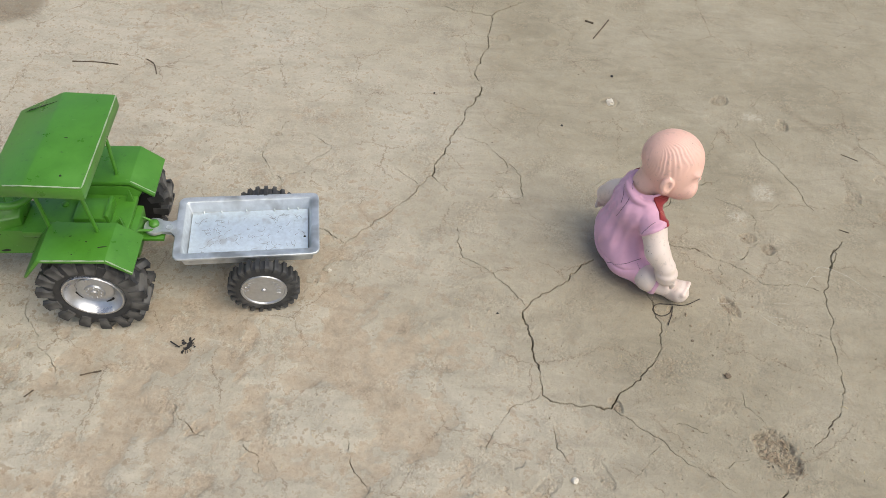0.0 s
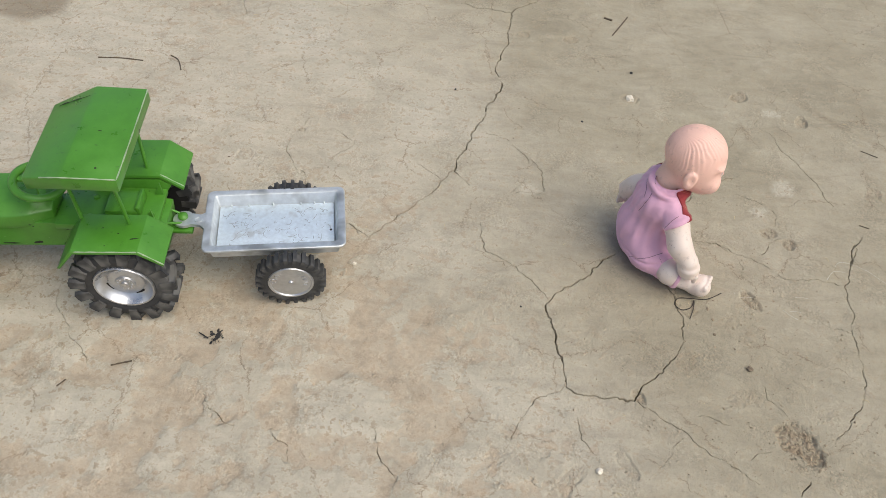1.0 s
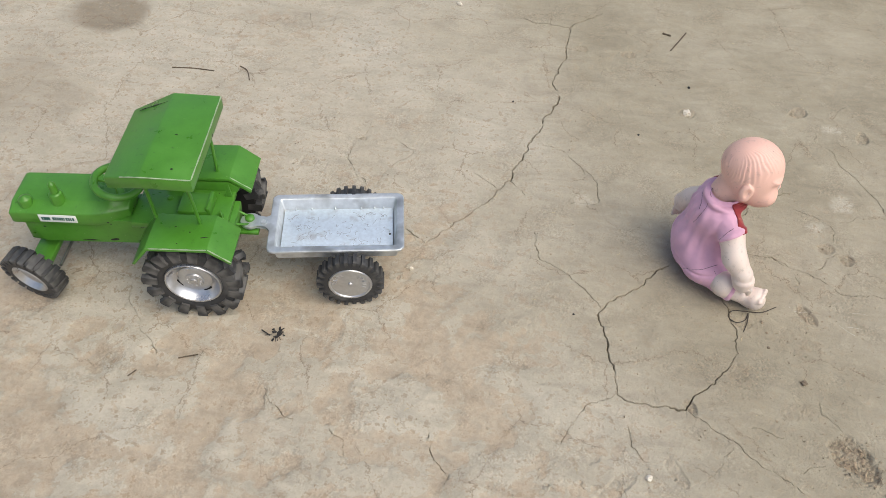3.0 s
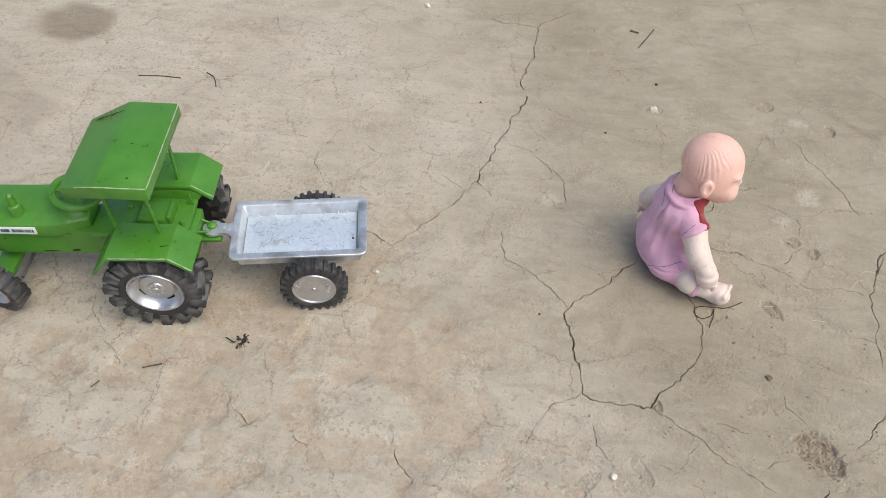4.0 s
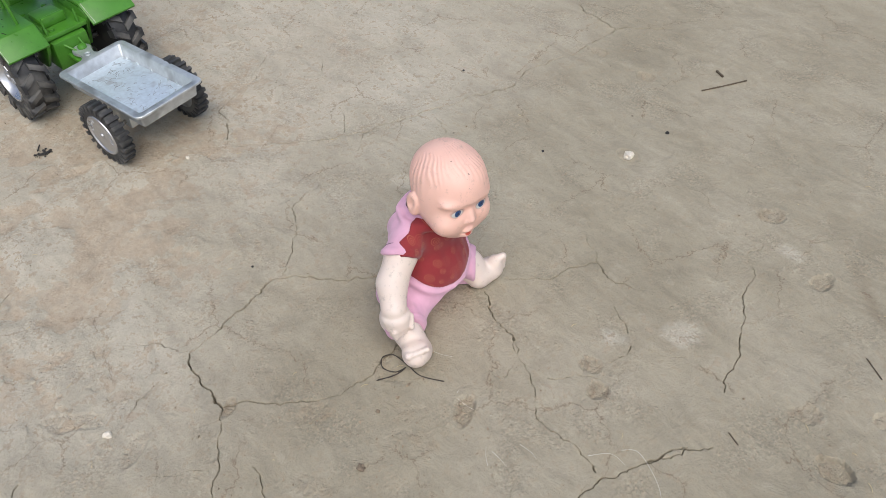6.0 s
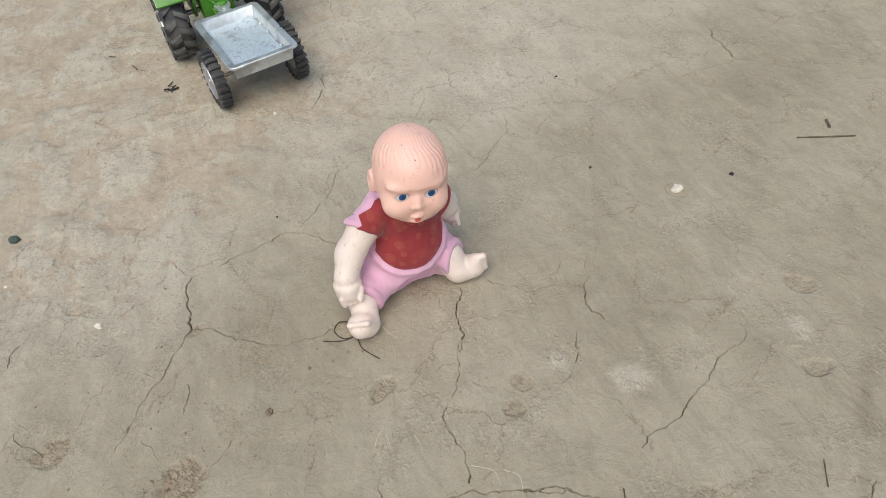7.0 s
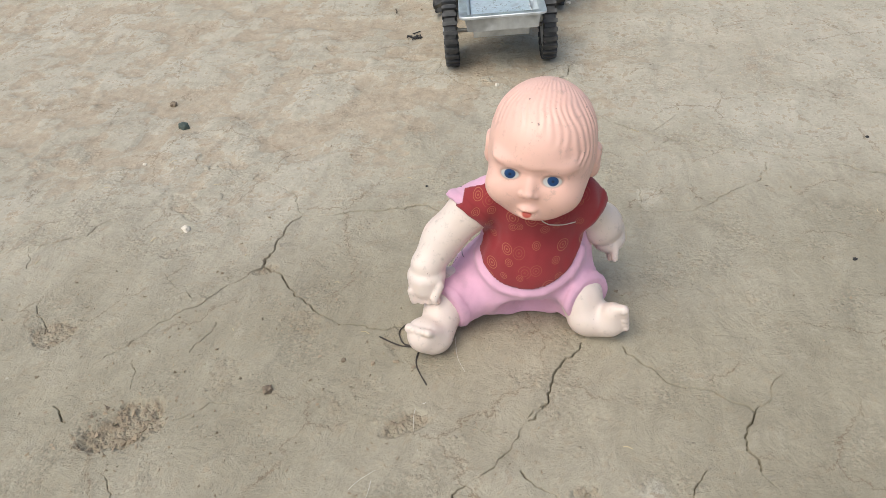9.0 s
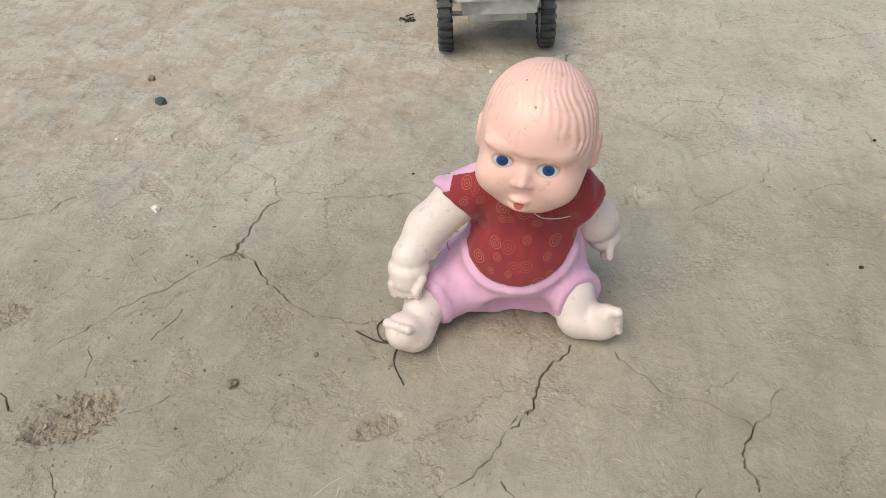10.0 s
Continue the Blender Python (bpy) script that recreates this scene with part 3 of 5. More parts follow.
def loft(bm, sections, bevel=0.0012, mat=0):
    """A block through cross-sections: each an x and a ring of (y, z)."""
    tmp = bmesh.new()
    rings = [[tmp.verts.new((x, y, z)) for y, z in ring] for x, ring in sections]
    n = len(rings[0])
    for p, q in zip(rings, rings[1:]):
        for i in range(n):
            tmp.faces.new([p[i], p[(i + 1) % n], q[(i + 1) % n], q[i]])
    tmp.faces.new(rings[0])
    tmp.faces.new(rings[-1])
    bmesh.ops.recalc_face_normals(tmp, faces=tmp.faces[:])
    if bevel:
        edges = [e for e in tmp.edges if e.calc_face_angle(0) > radians(8)]
        bmesh.ops.bevel(tmp, geom=edges, offset=bevel, segments=2, profile=0.5, affect="EDGES", clamp_overlap=True)
    join(bm, tmp, None, mat)


AXLE = pose(0, 0, 0, 90, 0, 0)       # turns a lathe's axis from up to outwards


def lug(bm, r0, r1, a0, a1, h0, h1, skew, top=0.75):
    """One block of tread between two radii, two angles and two distances along the axle."""
    vs = []
    for h, sk in ((h0, 0.0), (h1, skew)):
        for r, k in ((r0, 1.0), (r1, top)):
            for a in (a0, a1):
                m = (a0 + a1) / 2
                ang = m + (a - m) * k + sk
                vs.append(AXLE @ Vector((r * math.cos(ang), r * math.sin(ang), h)))
    bm_add(bm, vs, [(0, 1, 3, 2), (4, 6, 7, 5), (0, 2, 6, 4), (1, 5, 7, 3), (2, 3, 7, 6), (0, 4, 5, 1)])


def drive_tyre():
    bm = bmesh.new()
    w, r = 0.0135, 0.0436
    bm_lathe(bm, [(0.0255, -w * 0.8), (0.029, -w), (0.036, -w * 1.02), (0.0405, -w * 0.9), (r - 0.0005, -w * 0.4), (r, 0), (r - 0.0005, w * 0.4), (0.0405, w * 0.9), (0.036, w * 1.02), (0.029, w), (0.0255, w * 0.8)], 64, AXLE, closed=True)
    return bm


def drive_rim():
    bm = bmesh.new()
    bm_lathe(bm, [(0.0262, -0.010), (0.0265, 0.0128), (0.0258, 0.0138), (0.0245, 0.0135), (0.0225, 0.0085), (0.019, 0.0048), (0.0165, 0.0040), (0.0160, 0.0068), (0.0145, 0.0078), (0.009, 0.0080), (0.0082, 0.0096), (0.0035, 0.0098), (0.003, 0.0112), (0.0005, 0.0114)], 56, AXLE)
    return bm


def bolt_ring(wheel, n, r, h, size):
    for i in range(n):
        bm = bmesh.new()
        bm_lathe(bm, [(size, 0), (size, size * 0.9), (size * 0.6, size * 1.3)], 8, AXLE @ pose(r * math.cos(6.283 * i / n), r * math.sin(6.283 * i / n), h))
        part("bolt", bm, SILVER, wheel)


def front_tyre():
    bm = bmesh.new()
    w, r = 0.0085, 0.0285
    bm_lathe(bm, [(0.0175, -w * 0.8), (0.019, -w), (0.0235, -w), (0.027, -w * 0.85), (r, -w * 0.5), (r, w * 0.5), (0.027, w * 0.85), (0.0235, w), (0.019, w), (0.0175, w * 0.8)], 56, AXLE, closed=True)
    return bm


def front_rim():
    bm = bmesh.new()
    bm_lathe(bm, [(0.0178, -0.006), (0.0182, 0.0082), (0.0172, 0.0090), (0.016, 0.0080), (0.013, 0.0035), (0.009, 0.0030), (0.0082, 0.0048), (0.003, 0.0052), (0.0004, 0.0054)], 44, AXLE)
    return bm


def tread(wheel, n, sides, blocks):
    """Rubber lugs set round a tyre: n for each side given, all of one side on one mesh."""
    for side in sides:
        bm = bmesh.new()
        for r0, r1, a0, a1, h0, h1, skew, top in blocks(side):
            lug(bm, r0, r1, a0, a1, h0, h1, skew, top)
        first = part("lug", bm, RUBBER, wheel, "", False)
        for i in range(n):
            ob = first if i == 0 else new("lug", first.data)
            ob.parent = wheel
            turn = 2 * math.pi * (i + (0.5 if side > 0 else 0)) / n
            ob.matrix_basis = AXLE @ Matrix.Rotation(turn, 4, "Z") @ AXLE.inverted()


def drive_blocks(side):
    r = 0.0436
    return [(r - 0.002, r + 0.0032, 0, 0.19, side * 0.0005, side * 0.0152, -0.21, 0.72), (0.0325, r + 0.0026, -0.24, -0.01, side * 0.0118, side * 0.0154, 0.03, 0.9)]


def front_blocks(side):
    r = 0.0285
    return [(r - 0.002, r + 0.0012, 0, 0.21, -0.0088, 0.0088, 0.06, 0.86)] + [(0.0235, r + 0.0005, 0.03 if q > 0 else 0, 0.16, q * 0.0076, q * 0.0092, 0.0, 0.9) for q in (-1, 1)]


def trailer_blocks(side):
    r = 0.0298
    return [(r - 0.0015, r + 0.0024, 0, 0.135, -0.0060, 0.0060, 0.0, 0.8)] + [(0.0255, r + 0.0020, 0.01, 0.125, q * 0.0048, q * 0.0065, 0.0, 0.85) for q in (-1, 1)]


def wheel_of(tyre, rim, parent, name, where, rim_mat, rim_name="rim", bolts=None):
    w = new(name)
    w.parent = parent
    w.matrix_basis = where
    part("tyre", tyre, RUBBER, w, "black rubber tyre with dusty tread")
    part(rim_name, rim, rim_mat, w, "silver-painted rim")
    if bolts:
        bolt_ring(w, *bolts)
    return w


def chips(parent, spots, seed):
    """Worn spots where the paint is knocked off: thin dark flakes on a surface."""
    rng = random.Random(seed)
    for x, y, z, facing, length, high in spots:
        bm = bmesh.new()
        n = 9
        ring = []
        for i in range(n):
            a = 6.283 * i / n
            k = rng.uniform(0.55, 1.0)
            ring.append((length / 2 * math.cos(a) * k, high / 2 * math.sin(a) * k))
        turn = {"near": pose(x, y, z, 90, 0, rng.uniform(-4, 4)), "up": pose(x, y, z, 0, 0, rng.uniform(-15, 15)), "rear": pose(x, y, z, 90, 0, 90)}[facing]
        bm_prism(bm, ring, 0, 0.00025, turn)
        part("paint_chip", bm, CHIP, parent, "bare dark spot of knocked-off paint")


BARE = simple("bare_metal", (0.36, 0.46, 0.30), 0.45, 0.2)


def build_tractor():
    T = tagged(new("toy_tractor"), "green die-cast toy tractor with canopy, chipped paint, black tyres", "toy tractor")
    T.matrix_basis = pose(-0.1585, 0.5675, 0.0, 0, 0, 5.0) @ Matrix.Scale(1.02, 4)
    bm = bmesh.new()
    side_plate(bm, [(-0.167, 0.049), (-0.150, 0.047), (-0.060, 0.050), (-0.045, 0.043), (0.028, 0.043), (0.031, 0.074), (-0.050, 0.080), (-0.062, 0.078), (-0.167, 0.078)], -0.0185, 0.0185, 0.0014)
    side_plate(bm, [(-0.062, 0.076), (0.026, 0.076), (0.026, 0.081), (-0.062, 0.083)], -0.024, 0.024, 0.001)
    part("body", bm, GREEN, T)
    bm = bmesh.new()
    w = 0.0222

    def hood_ring(k, top):
        return [(-w * k, 0.0745), (-w * k, top - 0.0055), (-0.009 * k, top - 0.0008), (0.0272 * k, top), (0.0272 * k, 0.0745)]
    loft(bm, [(-0.1755, hood_ring(0.97, 0.0920)), (-0.172, hood_ring(1, 0.0930)), (-0.098, hood_ring(1, 0.0945)), (-0.084, hood_ring(0.86, 0.0940)), (-0.066, hood_ring(0.50, 0.0925))], 0.0011)
    part("hood", bm, GREEN, T)
    bm = bmesh.new()
    bm_box(bm, -0.1475, -0.1125, -0.0229, -0.0222, 0.0780, 0.0868, 0.0001)
    sticker = part("sticker", bm, PAPER, T, "white paper sticker with dark lettering bars")
    for i, wide in enumerate((0.0018, 0.0022, 0.0022, 0.0020, 0.0, 0.0020, 0.0018, 0.0018, 0.0020, 0.0018, 0.0010, 0.0018, 0.0018, 0.0014, 0.0019)):
        if wide:
            x = -0.1450 + 0.00205 * i
            bm = bmesh.new()
            bm_box(bm, x, x + wide * 0.8, -0.02315, -0.0229, 0.0806, 0.0843, 0.0)
            part("letter_bar", bm, INK, sticker)
    bm = bmesh.new()
    bm_lathe(bm, [(0.0062, 0.088), (0.0060, 0.0965), (0.0054, 0.0975), (0.0012, 0.1000), (0.0003, 0.1003)], 24, pose(-0.160, -0.012, 0))
    part("radiator_cap", bm, GREEN, T)
    bm = bmesh.new()
    bm_lathe(bm, [(0.0064, 0.088), (0.0061, 0.1020), (0.0052, 0.1032), (0.0037, 0.1036), (0.0034, 0.1135), (0.0030, 0.1142), (0.0008, 0.1165), (0.0002, 0.1166)], 24, pose(-0.1305, -0.009, 0))
    part("exhaust_stack", bm, GREEN, T)
    # steering
    S = new("steering_wheel")
    S.parent = T
    S.matrix_basis = pose(-0.0715, -0.002, 0.1135, 0, 12, 0)
    bm = bmesh.new()
    bm_lathe(bm, [(0.0204 + 0.0036 * math.cos(6.283 * i / 12), 0.0036 * math.sin(6.283 * i / 12)) for i in range(12)], 48, closed=True)
    part("rim", bm, GREEN, S)
    for k in range(3):
        bm = bmesh.new()
        bm_box(bm, 0.003, 0.0185, -0.0028, 0.0028, -0.0022, 0.0008, 0.0006, pose(0, 0, 0, 0, 0, 60 + 120 * k))
        part("spoke", bm, GREEN, S)
    bm = bmesh.new()
    bm_lathe(bm, [(0.0068, -0.003), (0.0068, 0.0012), (0.0055, 0.0022), (0.0004, 0.0024)], 20)
    bm_tube(bm, [(0, 0, -0.002), (0.001, 0, -0.031)], 0.0034)
    part("column", bm, GREEN, S)
    # seat
    bm = bmesh.new()
    bm_box(bm, -0.021, 0.008, -0.0135, 0.0135, 0.0815, 0.0895, 0.0028)
    bm_box(bm, 0.006, 0.0105, -0.0125, 0.0125, 0.0815, 0.0925, 0.0018)
    part("seat", bm, GREEN, T)
    for x, y in ((-0.034, 0.010), (0.0185, -0.010), (-0.034, -0.014)):
        bm = bmesh.new()
        bm_lathe(bm, [(0.0030, 0.080), (0.0029, 0.0836), (0.0018, 0.0842)], 16, pose(x, y, 0))
        part("rivet", bm, GREEN, T)
    for y in (-0.017, 0.017):
        bm = bmesh.new()
        side_plate(bm, [(0.016, 0.080), (0.024, 0.080), (0.0225, 0.096)], y - 0.001, y + 0.001, 0.0003)
        part("bracket", bm, GREEN, T)
    # fenders: a folded plate over each rear wheel, with an inner wall
    for s in (-1, 1):
        bm = bmesh.new()
        top = [(-0.0500, 0.0745), (-0.0330, 0.0965), (0.0220, 0.0972), (0.0410, 0.0810)]
        under = [(0.0395, 0.0785), (0.0212, 0.0948), (-0.0318, 0.0941), (-0.0475, 0.0735)]
        y0, y1 = sorted((-0.0670 if s < 0 else 0.0725, s * 0.0240))
        side_plate(bm, top + under, y0, y1, 0.0006)
        inner = [(-0.0420, 0.0760), (-0.0300, 0.0915), (0.0205, 0.0920), (0.0385, 0.0785), (0.0350, 0.0700), (0.0180, 0.0480), (-0.0330, 0.0450)]
        if s > 0:
            inner[3:6] = [(0.0300, 0.0850), (0.0210, 0.0700), (0.0120, 0.0480)]
        y0, y1 = sorted((s * 0.0240, s * 0.0275))
        side_plate(bm, inner, y0, y1, 0.0005)
        part("fender", bm, GREEN, T, "green fender with bare worn edges")
    # canopy and its posts
    bm = bmesh.new()

    def roof_ring(half, z, thick=0.0130):
        return [(-half, z - thick), (-half, z), (half, z), (half, z - thick)]
    loft(bm, [(-0.0575, roof_ring(0.0450, 0.1600)), (-0.0215, roof_ring(0.0565, 0.1722)), (0.0215, roof_ring(0.0565, 0.1705))], 0.0016)
    part("canopy", bm, GREEN, T, "flat green canopy with scratched corners")
    for s in (-1, 1):
        for a, b in (((-0.0335, s * 0.0275, 0.088), (-0.0330, s * 0.031, 0.160)), ((0.0085, s * 0.034, 0.090), (0.0080, s * 0.040, 0.163))):
            bm = bmesh.new()
            bm_tube(bm, [a, ((a[0] + b[0]) / 2, (a[1] + b[1]) / 2 + 0.0006, (a[2] + b[2]) / 2), b], 0.0017)
            part("post", bm, GREEN, T)
    # axles and steering bar
    bm = bmesh.new()
    side_plate(bm, [(-0.168, 0.050), (-0.150, 0.050), (-0.152, 0.031), (-0.164, 0.031)], -0.008, 0.008, 0.001)
    bm_box(bm, -0.170, -0.150, -0.040, 0.040, 0.0275, 0.0345, 0.0012)
    part("front_axle", bm, GREEN, T)
    bm = bmesh.new()
    bm_tube(bm, [(-0.140, -0.036, 0.031), (-0.140, 0.036, 0.031)], 0.0015)
    part("tie_rod", bm, STEEL, T)
    bm = bmesh.new()
    bm_tube(bm, [(-0.001, -0.052, 0.0470), (-0.004, 0.052, 0.0470)], 0.003)
    part("rear_axle", bm, STEEL, T)
    # drawbar hitch
    bm = bmesh.new()
    bm_box(bm, 0.026, 0.050, -0.008, 0.012, 0.0545, 0.0580, 0.0008)
    bm_tube(bm, [(0.028, -0.009, 0.070), (0.043, 0.000, 0.0610)], 0.0012)
    bm_tube(bm, [(0.028, 0.009, 0.070), (0.043, 0.008, 0.0610)], 0.0012)
    part("hitch", bm, GREEN, T)
    bm = bmesh.new()
    bm_lathe(bm, [(0.0030, 0.050), (0.0030, 0.0638), (0.0046, 0.0640), (0.0044, 0.0662), (0.0024, 0.0678), (0.0004, 0.0680)], 20, pose(0.0405, 0.0045, 0))
    part("hitch_pin", bm, GREEN, T)
    # wheels
    for s in (-1, 1):
        flip = 0 if s < 0 else 180
        W = wheel_of(drive_tyre(), drive_rim(), T, "rear_wheel", pose(-0.001 if s < 0 else -0.004, -0.0520 if s < 0 else 0.0555, 0.0470, 0, 0, flip), SILVER, bolts=(9, 0.0062, 0.0094, 0.0008))
        tread(W, 15, (-1, 1), drive_blocks)
        # black disc added to paint the shade of the wheel's inner hollow
        bm = bmesh.new()
        bm_lathe(bm, [(0.0004, -0.0150), (0.0398, -0.0150), (0.0400, -0.0130), (0.0240, -0.0110)], 40, AXLE)
        part("hollow_shade_disc", bm, DARK, W, "black disc standing in for the shaded hollow inside the wheel")
        for k in range(4):
            bm = bmesh.new()
            bm_box(bm, -0.0045, 0.0045, -0.0014, 0.0014, 0, 0.0006, 0.0, AXLE @ pose(0.0183 * math.cos(1.571 * k + 0.5), 0.0183 * math.sin(1.571 * k + 0.5), 0.0046, 0, 0, 90 + math.degrees(1.571 * k + 0.5)))
            part("slot", bm, DARK, W, "dark slot in the rim")
        F = wheel_of(front_tyre(), front_rim(), T, "front_wheel", pose(-0.162, s * 0.0455, 0.0297, 7 if s < 0 else -7, 0, flip - 18), SILVER, bolts=(8, 0.0058, 0.0048, 0.0006))
        tread(F, 20, (-1,), front_blocks)
    chips(T, [(-0.110, -0.01865, 0.0505, "near", 0.022, 0.0022), (-0.086, -0.01865, 0.0525, "near", 0.012, 0.0035), (-0.060, -0.01865, 0.0515, "near", 0.010, 0.0026), (-0.149, -0.01865, 0.067, "near", 0.004, 0.002),
              (-0.054, -0.01865, 0.071, "near", 0.008, 0.0022), (-0.084, -0.0222, 0.0795, "near", 0.003, 0.0012), (-0.082, -0.0222, 0.0775, "near", 0.002, 0.001),
              (0.016, -0.052, 0.0973, "up", 0.011, 0.0016), (-0.012, -0.040, 0.0969, "up", 0.003, 0.001), (-0.006, -0.060, 0.0969, "up", 0.002, 0.0012), (0.002, -0.046, 0.0970, "up", 0.002, 0.0012),
              (0.003, -0.044, 0.1716, "up", 0.003, 0.003), (-0.004, -0.001, 0.1719, "up", 0.004, 0.001), (0.0105, 0.0200, 0.0812, "up", 0.002, 0.001),
              (-0.0715, -0.002, 0.1161, "up", 0.0022, 0.0018)], 7)
    # edges rubbed down to pale metal
    worn = [[(0.0212, -0.0556, 0.1704), (-0.001, -0.0558, 0.1713), (-0.0215, -0.0558, 0.1720), (-0.040, -0.0500, 0.1659)], [(0.0214, -0.0550, 0.1703), (0.0216, -0.020, 0.1704), (0.0216, 0.022, 0.1704), (0.0214, 0.0545, 0.1703)],
            [(-0.030, -0.0667, 0.0962), (-0.010, -0.0668, 0.0966), (0.0215, -0.0667, 0.0969)], [(0.0222, -0.0662, 0.0969), (0.0405, -0.0664, 0.0812)], [(0.0222, 0.026, 0.0969), (0.0405, 0.027, 0.0812)]]
    for pts in worn:
        bm = bmesh.new()
        line = spline(pts, 7)
        bm_tube(bm, line, 0.0005, 5, radii=[0.00025 + 0.00045 * abs(math.sin(k * 2.3)) for k in range(len(line))])
        part("worn_edge", bm, BARE, T, "pale bare metal along a worn edge")
    # the long scratch on the canopy
    bm = bmesh.new()
    bm_tube(bm, [(-0.0510, 0.0400, 0.1622), (-0.046, 0.0412, 0.1639), (-0.041, 0.0420, 0.1656), (-0.035, 0.0426, 0.1676), (-0.028, 0.0432, 0.1700), (-0.0235, 0.0440, 0.1715)], 0.0005, 6, radii=[0.0002, 0.0007, 0.0003, 0.0006, 0.0003, 0.0002])
    part("scratch", bm, CHIP, T, "dark scratch in the paint")
    return T


def rounded(hx, hy, r, n=5):
    out = []
    for cx, cy, a0 in ((hx - r, hy - r, 0), (-hx + r, hy - r, 90), (-hx + r, -hy + r, 180), (hx - r, -hy + r, 270)):
        for i in range(n + 1):
            a = radians(a0 + 90 * i / n)
            out.append((cx + r * math.cos(a), cy + r * math.sin(a)))
    return out


def bm_letter(mark, size, thick, where):
    """A raised letter in the built-in font, centred on its place."""
    curve = bpy.data.curves.new("letter", "FONT")
    curve.body, curve.size, curve.extrude, curve.align_x, curve.resolution_u = mark, size, thick / 2, "CENTER", 3
    holder = bpy.data.objects.new("letter", curve)
    me = holder.to_mesh()
    bm = bmesh.new()
    bm.from_mesh(me)
    holder.to_mesh_clear()
    bpy.data.objects.remove(holder)
    bpy.data.curves.remove(curve)
    bm.transform(where @ pose(0, -size * 0.35, 0))
    return bm


def trailer_tyre():
    bm = bmesh.new()
    w, r = 0.0060, 0.0298
    bm_lathe(bm, [(0.0205, -w * 0.9), (0.0225, -w), (0.026, -w), (r - 0.0005, -w * 0.8), (r, 0), (r - 0.0005, w * 0.8), (0.026, w), (0.0225, w), (0.0205, w * 0.9)], 64, AXLE, closed=True)
    return bm


def build_trailer():
    R = tagged(new("toy_trailer"), "silver cast-metal toy trailer with empty tray, hitched to tractor", "toy trailer")
    R.matrix_basis = pose(-0.0325, 0.5845, 0.0, 0, 0, 9.5) @ Matrix.Scale(1.02, 4)
    bm = bmesh.new()
    steps = [(0.0095, 0.0470), (0.0068, 0.0478), (0.0045, 0.0606), (0.0006, 0.0610), (0.0, 0.0615), (0.0, 0.0632), (0.0006, 0.0638), (0.0066, 0.0637), (0.0072, 0.0632), (0.0098, 0.0530), (0.0112, 0.0514)]
    rings = []
    for inset, z in steps:
        rings.append([bm.verts.new((x, y, z)) for x, y in rounded(0.0645 - inset, 0.0382 - inset, max(0.0012, 0.0065 - inset * 0.55), 3)])
    n = len(rings[0])
    for p, q in zip(rings, rings[1:]):
        for i in range(n):
            bm.faces.new([p[i], p[(i + 1) % n], q[(i + 1) % n], q[i]])
    bm.faces.new(rings[0])
    bm.faces.new(rings[-1])
    part("tray", bm, ALLOY, R, "silver cast tray with grimy rim")
    bm = bmesh.new()
    bm_prism(bm, rounded(0.0536, 0.0273, 0.0020, 3), 0.0524, 0.0531, None, 0, 0.0003)
    part("tray_floor", bm, FLOOR_ALLOY, R, "scuffed tray floor with the sky's reflection put into its colour")
    bm = bmesh.new()
    ring = [(-0.0833 + 0.0096 * math.cos(radians(a)), 0.0038 + 0.0096 * math.sin(radians(a))) for a in range(50, 311, 20)]
    outline = [(-0.0600, 0.0105), (-0.0645, 0.0100), (-0.0680, 0.0074), (-0.0765, 0.0095)] + ring + [(-0.0765, -0.0035), (-0.0680, -0.0050), (-0.0645, -0.0100), (-0.0600, -0.0105)]
    bm_prism(bm, outline, 0.0603, 0.0637, None, 0, 0.0006)
    bm_lathe(bm, [(0.0036, 0.0635), (0.0034, 0.0645), (0.0024, 0.0645), (0.0022, 0.0638)], 20, pose(-0.0700, 0.0015, 0))
    part("drawbar", bm, ALLOY, R, "cast drawbar eye")
    rng = random.Random(3)
    for x, y in ((-0.043, 0.0262), (-0.027, 0.0265), (-0.004, 0.0266), (0.022, 0.0262), (0.035, 0.0268), (0.044, 0.0268)):
        bm = bmesh.new()
        bm_lathe(bm, [(0.0010, 0.0525), (0.0010, 0.0553), (0.0004, 0.0559)], 8, pose(x, y, 0))
        part("casting_pip", bm, ALLOY, R)
    for k in range(74):
        x, y, a = rng.uniform(-0.048, 0.048), rng.uniform(-0.021, 0.021), rng.uniform(0, 6.28)
        long, bend = rng.uniform(0.0015, 0.010), rng.uniform(-0.003, 0.003)
        pts = spline([(x, y, 0.0531), (x + 0.5 * long * math.cos(a) - bend * math.sin(a), y + 0.5 * long * math.sin(a) + bend * math.cos(a), 0.0532), (x + long * math.cos(a), y + long * math.sin(a), 0.0531)], 4)
        bm = bmesh.new()
        bm_tube(bm, [(min(0.05, max(-0.05, p[0])), min(0.022, max(-0.022, p[1])), p[2]) for p in pts], 0.00012, 5)
        part("scratch", bm, DIRT_DARK, R, "dark scratch in the tray floor")
    bm = bmesh.new()
    bm_lathe(bm, [(0.0012, 0.0527), (0.0011, 0.0535)], 10, pose(0.0505, -0.008, 0.0))
    part("stain", bm, CHIP, R, "dark speck on the tray floor")
    bm = bmesh.new()
    bm_box(bm, 0.004, 0.021, -0.026, 0.026, 0.0270, 0.0495, 0.0008)
    part("axle_block", bm, ALLOY, R)
    bm = bmesh.new()
    bm_tube(bm, [(0.0125, -0.048, 0.0322), (0.0125, 0.048, 0.0322)], 0.002)
    part("axle", bm, STEEL, R)
